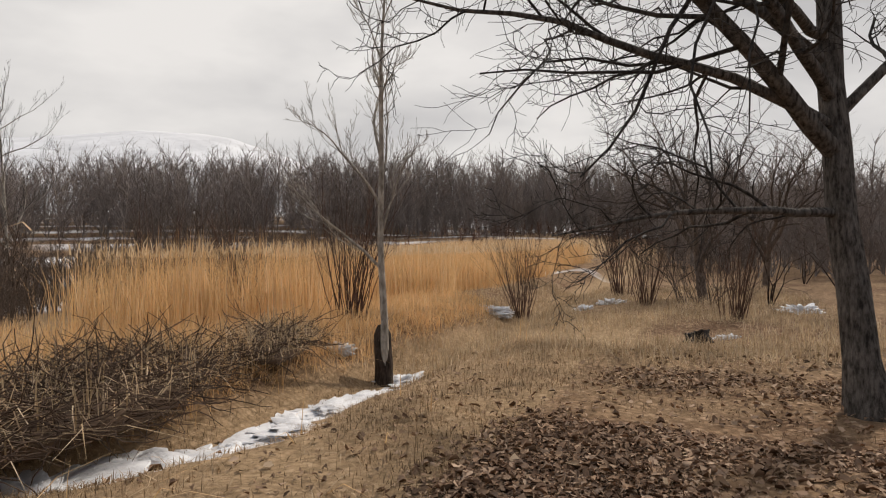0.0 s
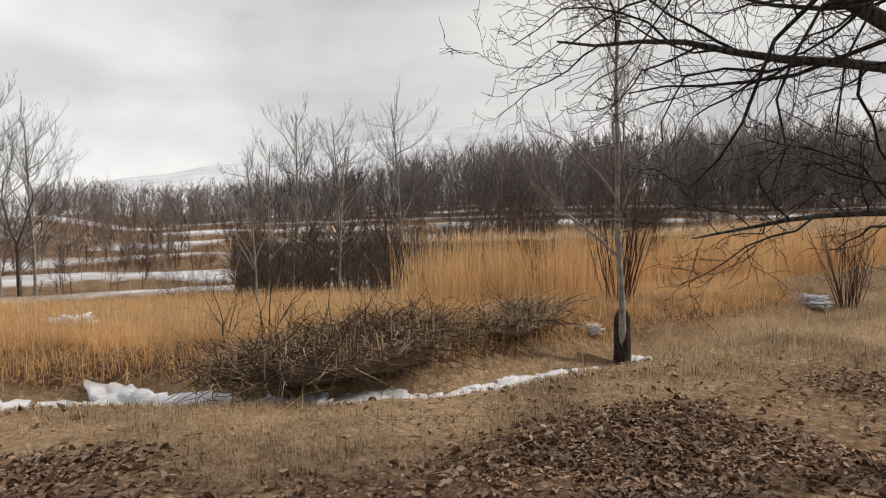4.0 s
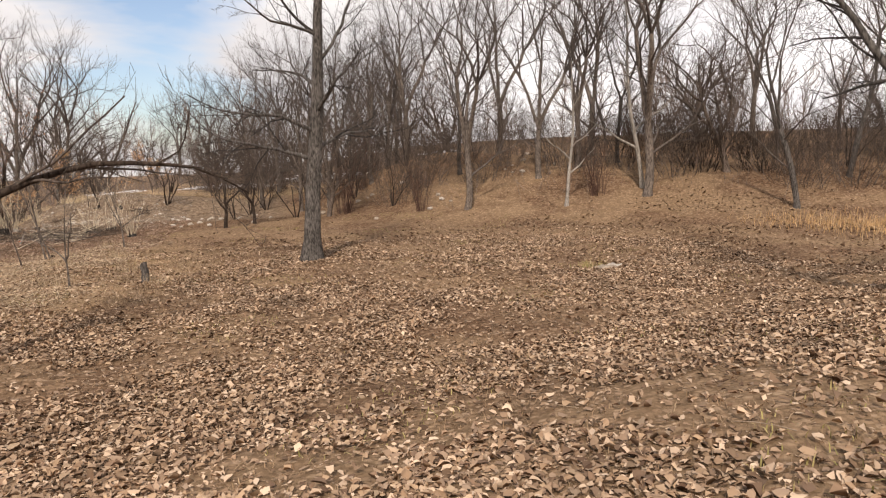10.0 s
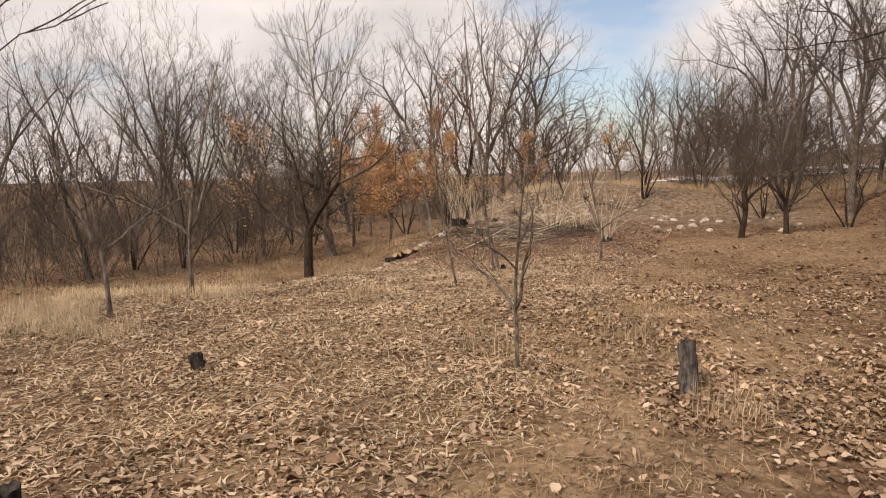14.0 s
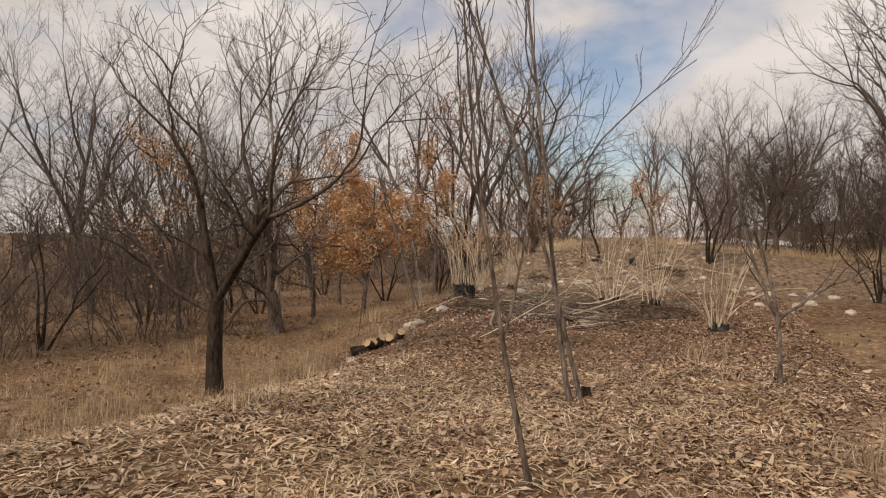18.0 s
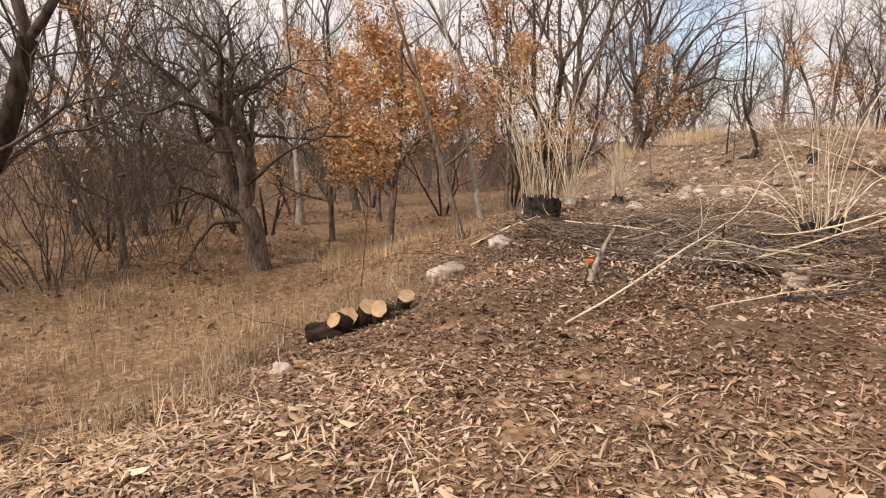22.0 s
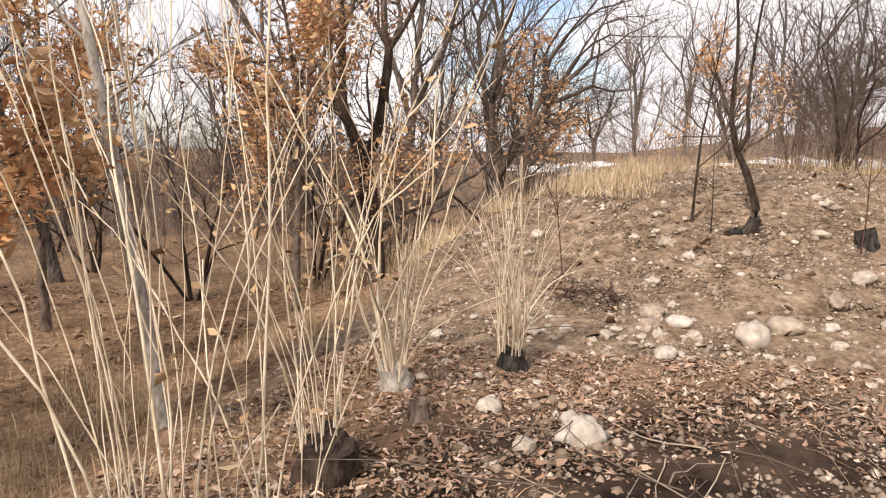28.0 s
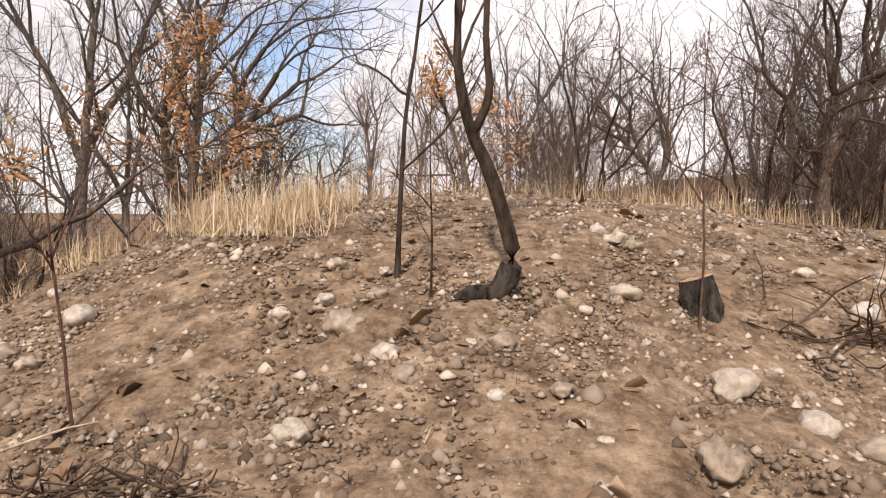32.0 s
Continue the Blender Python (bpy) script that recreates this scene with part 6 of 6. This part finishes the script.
foam.matrix_basis = Matrix.Translation((12.2, 1.2, ground_z(12.2, 1.2) + 0.04)) @ Matrix.Diagonal((0.2, 0.12, 0.12, 1))
tagged(foam, "white foam scrap among the leaves", "litter")

# ---- trees on the mound and the rust-leaved ones ----
def bent(points, r0, r1, sides=10, n=18):
    """A stem that bends smoothly through a few points."""
    c = np.array([points[0], *points, points[-1]], float)
    out_pts = []
    for k in np.linspace(0, len(points) - 1.001, n):
        i, f = int(k), k - int(k)
        a, b, d, e = c[i], c[i + 1], c[i + 2], c[i + 3]
        out_pts.append(0.5 * (2 * b + (d - a) * f + (2 * a - 5 * b + 4 * d - e) * f * f + (3 * b - a - 3 * d + e) * f ** 3))
    return out_pts, list(np.linspace(r0, r1, n)), sides


mound_tree = new("tree")
tagged(mound_tree, "black-footed crooked young tree on the mound", "tree")
main = bent(((-0.05, 0, -0.05), (0.08, 0, 0.06), (0.11, 0.02, 0.2), (0.0, 0, 0.55), (-0.10, 0.03, 0.78), (-0.16, 0, 1.1), (-0.14, 0.05, 1.7), (-0.22, 0.05, 2.5)), 0.05, 0.008)
fork_stem = bent(((-0.08, 0.02, 0.74), (-0.02, -0.04, 0.9), (-0.04, -0.05, 1.2), (0.0, -0.04, 1.8), (0.06, -0.1, 2.4)), 0.022, 0.006)
part("trunk", fast_mesh("trunk", *tubes([main]), BARK_DARK, True), mound_tree)
part("limb", fast_mesh("limb", *tubes([fork_stem]), BARK_DARK, True), mound_tree)
part("foot", fast_mesh("foot", *tubes([bent(((-0.15, 0.0, -0.02), (-0.07, -0.02, 0.02), (0.03, 0, 0.02), (0.10, 0, 0.14)), 0.03, 0.052)]), CHARRED, True), mound_tree, "thick blackened foot")
fine = []
for p, r, _ in (main, fork_stem):
    branches(np.random.default_rng(121), p[8:], r[8:], 1.5, (9, 3), fine, 0, 0.14, 0.35, 0.6, 0.1, ratio=0.32)
tagged(part("crown", fast_mesh("crown", *tubes(fine), TWIG_BROWN), mound_tree), kind="stuff")
put(mound_tree, -6.72, 27.7)
thin_pole = tree("thin black upright stem on the mound", 122, 2.2, 0.014, BARK_DARK, TWIG_BROWN, 4, counts=(5, 3), wob=0.035, up=0.45, spread=0.45)
put(thin_pole, -7.13, 28.0)
again(thin_pole, -6.98, 27.75, 120, 0.45, label="short thin black stem on the mound")
again(rod, -5.82, 27.5, 40, 0.5, label="thin red-brown shoot by the charred stump")
again(rod, -8.25, 27.1, 140, 0.5, label="thin grey stem bent over the rubble")

dead = tree("leaning dead pale tree with broken twigs", 130, 3.9, 0.048, BARK_PALE, TWIG_GREY, [(0.4, 150, 20, 0.8, 0.012), (0.55, 10, 30, 0.8, 0.012), (0.65, 200, 40, 0.9, 0.014), (0.78, 60, 45, 0.8, 0.012), (0.88, 250, 50, 0.8, 0.012)],
            counts=(4, 2), lean=(-0.22, 0.1), wob=0.015, top=0.45, up=0.2)
put(dead, -10.4, 24.5)
brown_dead = tree("leaning brown dead stem on the slope", 132, 3.2, 0.045, BARK_BROWN, TWIG_BROWN, 4, counts=(4, 3), lean=(-0.28, 0.0), wob=0.03, up=0.3)
put(brown_dead, -9.4, 21.9)


def rust_tree(seed, x, y, hm, n, label, radius=0.06, size=0.068):
    base = tree(label, seed, hm, radius, BARK_BROWN, TWIG_BROWN, 9, counts=(6, 4), wob=0.05, up=0.2, spread=0.75)
    q = np.random.default_rng(seed)
    tw = [o for o in base.children if o.name.startswith("crown")][0].data
    co = np.empty(len(tw.vertices) * 3, np.float32)
    tw.vertices.foreach_get("co", co)
    co = co.reshape(-1, 3)
    co = co[(co[:, 2] > hm * 0.22)]
    n = int(n * 1.5)
    at = co[q.integers(len(co), size=n)] + q.normal(0, 0.10, (n, 3))
    part("leaves", leaves_mesh("leaves", at, size, RUST_LEAF, q, 1.2, 0.45), base, "dry rust-orange leaves")
    return put(base, x, y, seed * 37)


rust_tree(140, -11.4, 23.25, 3.3, 5200, "small oak thick with rust-orange dry leaves")
rust_tree(141, -13.6, 24.6, 3.6, 2600, "oak still holding orange-brown dry leaves")
rust_tree(142, -12.0, 29.2, 4.4, 3600, "oak with thinning russet leaves")
rust_tree(143, -14.9, 21.2, 4.6, 700, "bare-topped tree with a few reddish leaves")
rust_tree(144, -9.6, 33.5, 3.2, 1000, "russet-leaved bush behind the mound")
rust_tree(145, -14.5, 27.5, 4.8, 3600, "tall oak with dull russet leaves")
rust_tree(146, -5.6, 35.5, 3.0, 700, "reddish-leaved shrub behind the mound")
again(rod, -10.22, 20.89, 10, 0.55, label="thin dark sapling stem in dry grass")
DULL_RUST = island_material("dull_rust_leaves", [(0.22, 0.12, 0.075), (0.36, 0.20, 0.125), (0.46, 0.28, 0.18), (0.28, 0.17, 0.11)], translucent=0.3)
withered_tree = forking_tree("tall dark tree with a few withered leaves and dense twigs", 150, 7.6, 0.16, BARK_DARK, TWIG_BROWN, 0.22, (3, 3, 2, 2, 3, 2), 0.55, 0.12, 0.14, 0.76, 2, leaves=2800, leaf_mat=DULL_RUST, leaf_size=0.07)
put(withered_tree, -11.3, 30.3)
brush_pile(9, -8.0, 26.65, 0.6, 0.4, 0.12, 20, 40, "small dark tangle of roots and twigs on the mound")
brush_pile(10, -4.6, 21.3, 1.3, 0.9, 0.25, 60, 70, "tangle of cut twigs round the charred stool")
brush_pile(11, -4.95, 27.35, 1.3, 0.5, 0.10, 150, 60, "dark roots and sticks on the rubble of the mound")
snow_patch(60, 9.55, -4.9, 0.75, 0.45, 0.07, 20, "thin grey crust of old snow beside the trunk")
for i, (x, y, s) in enumerate(((-2.0, 44.0, 5.0), (6.0, 46.0, 7.0), (-9.0, 47.0, 5.0), (10.0, 40.0, 4.0), (8.5, 33.0, 2.2), (14.0, 44.0, 6.0))):
    snow_patch(70 + i, x, y, s, s * 0.35, 0.5, 10 * i, "strip of old snow behind the trees")
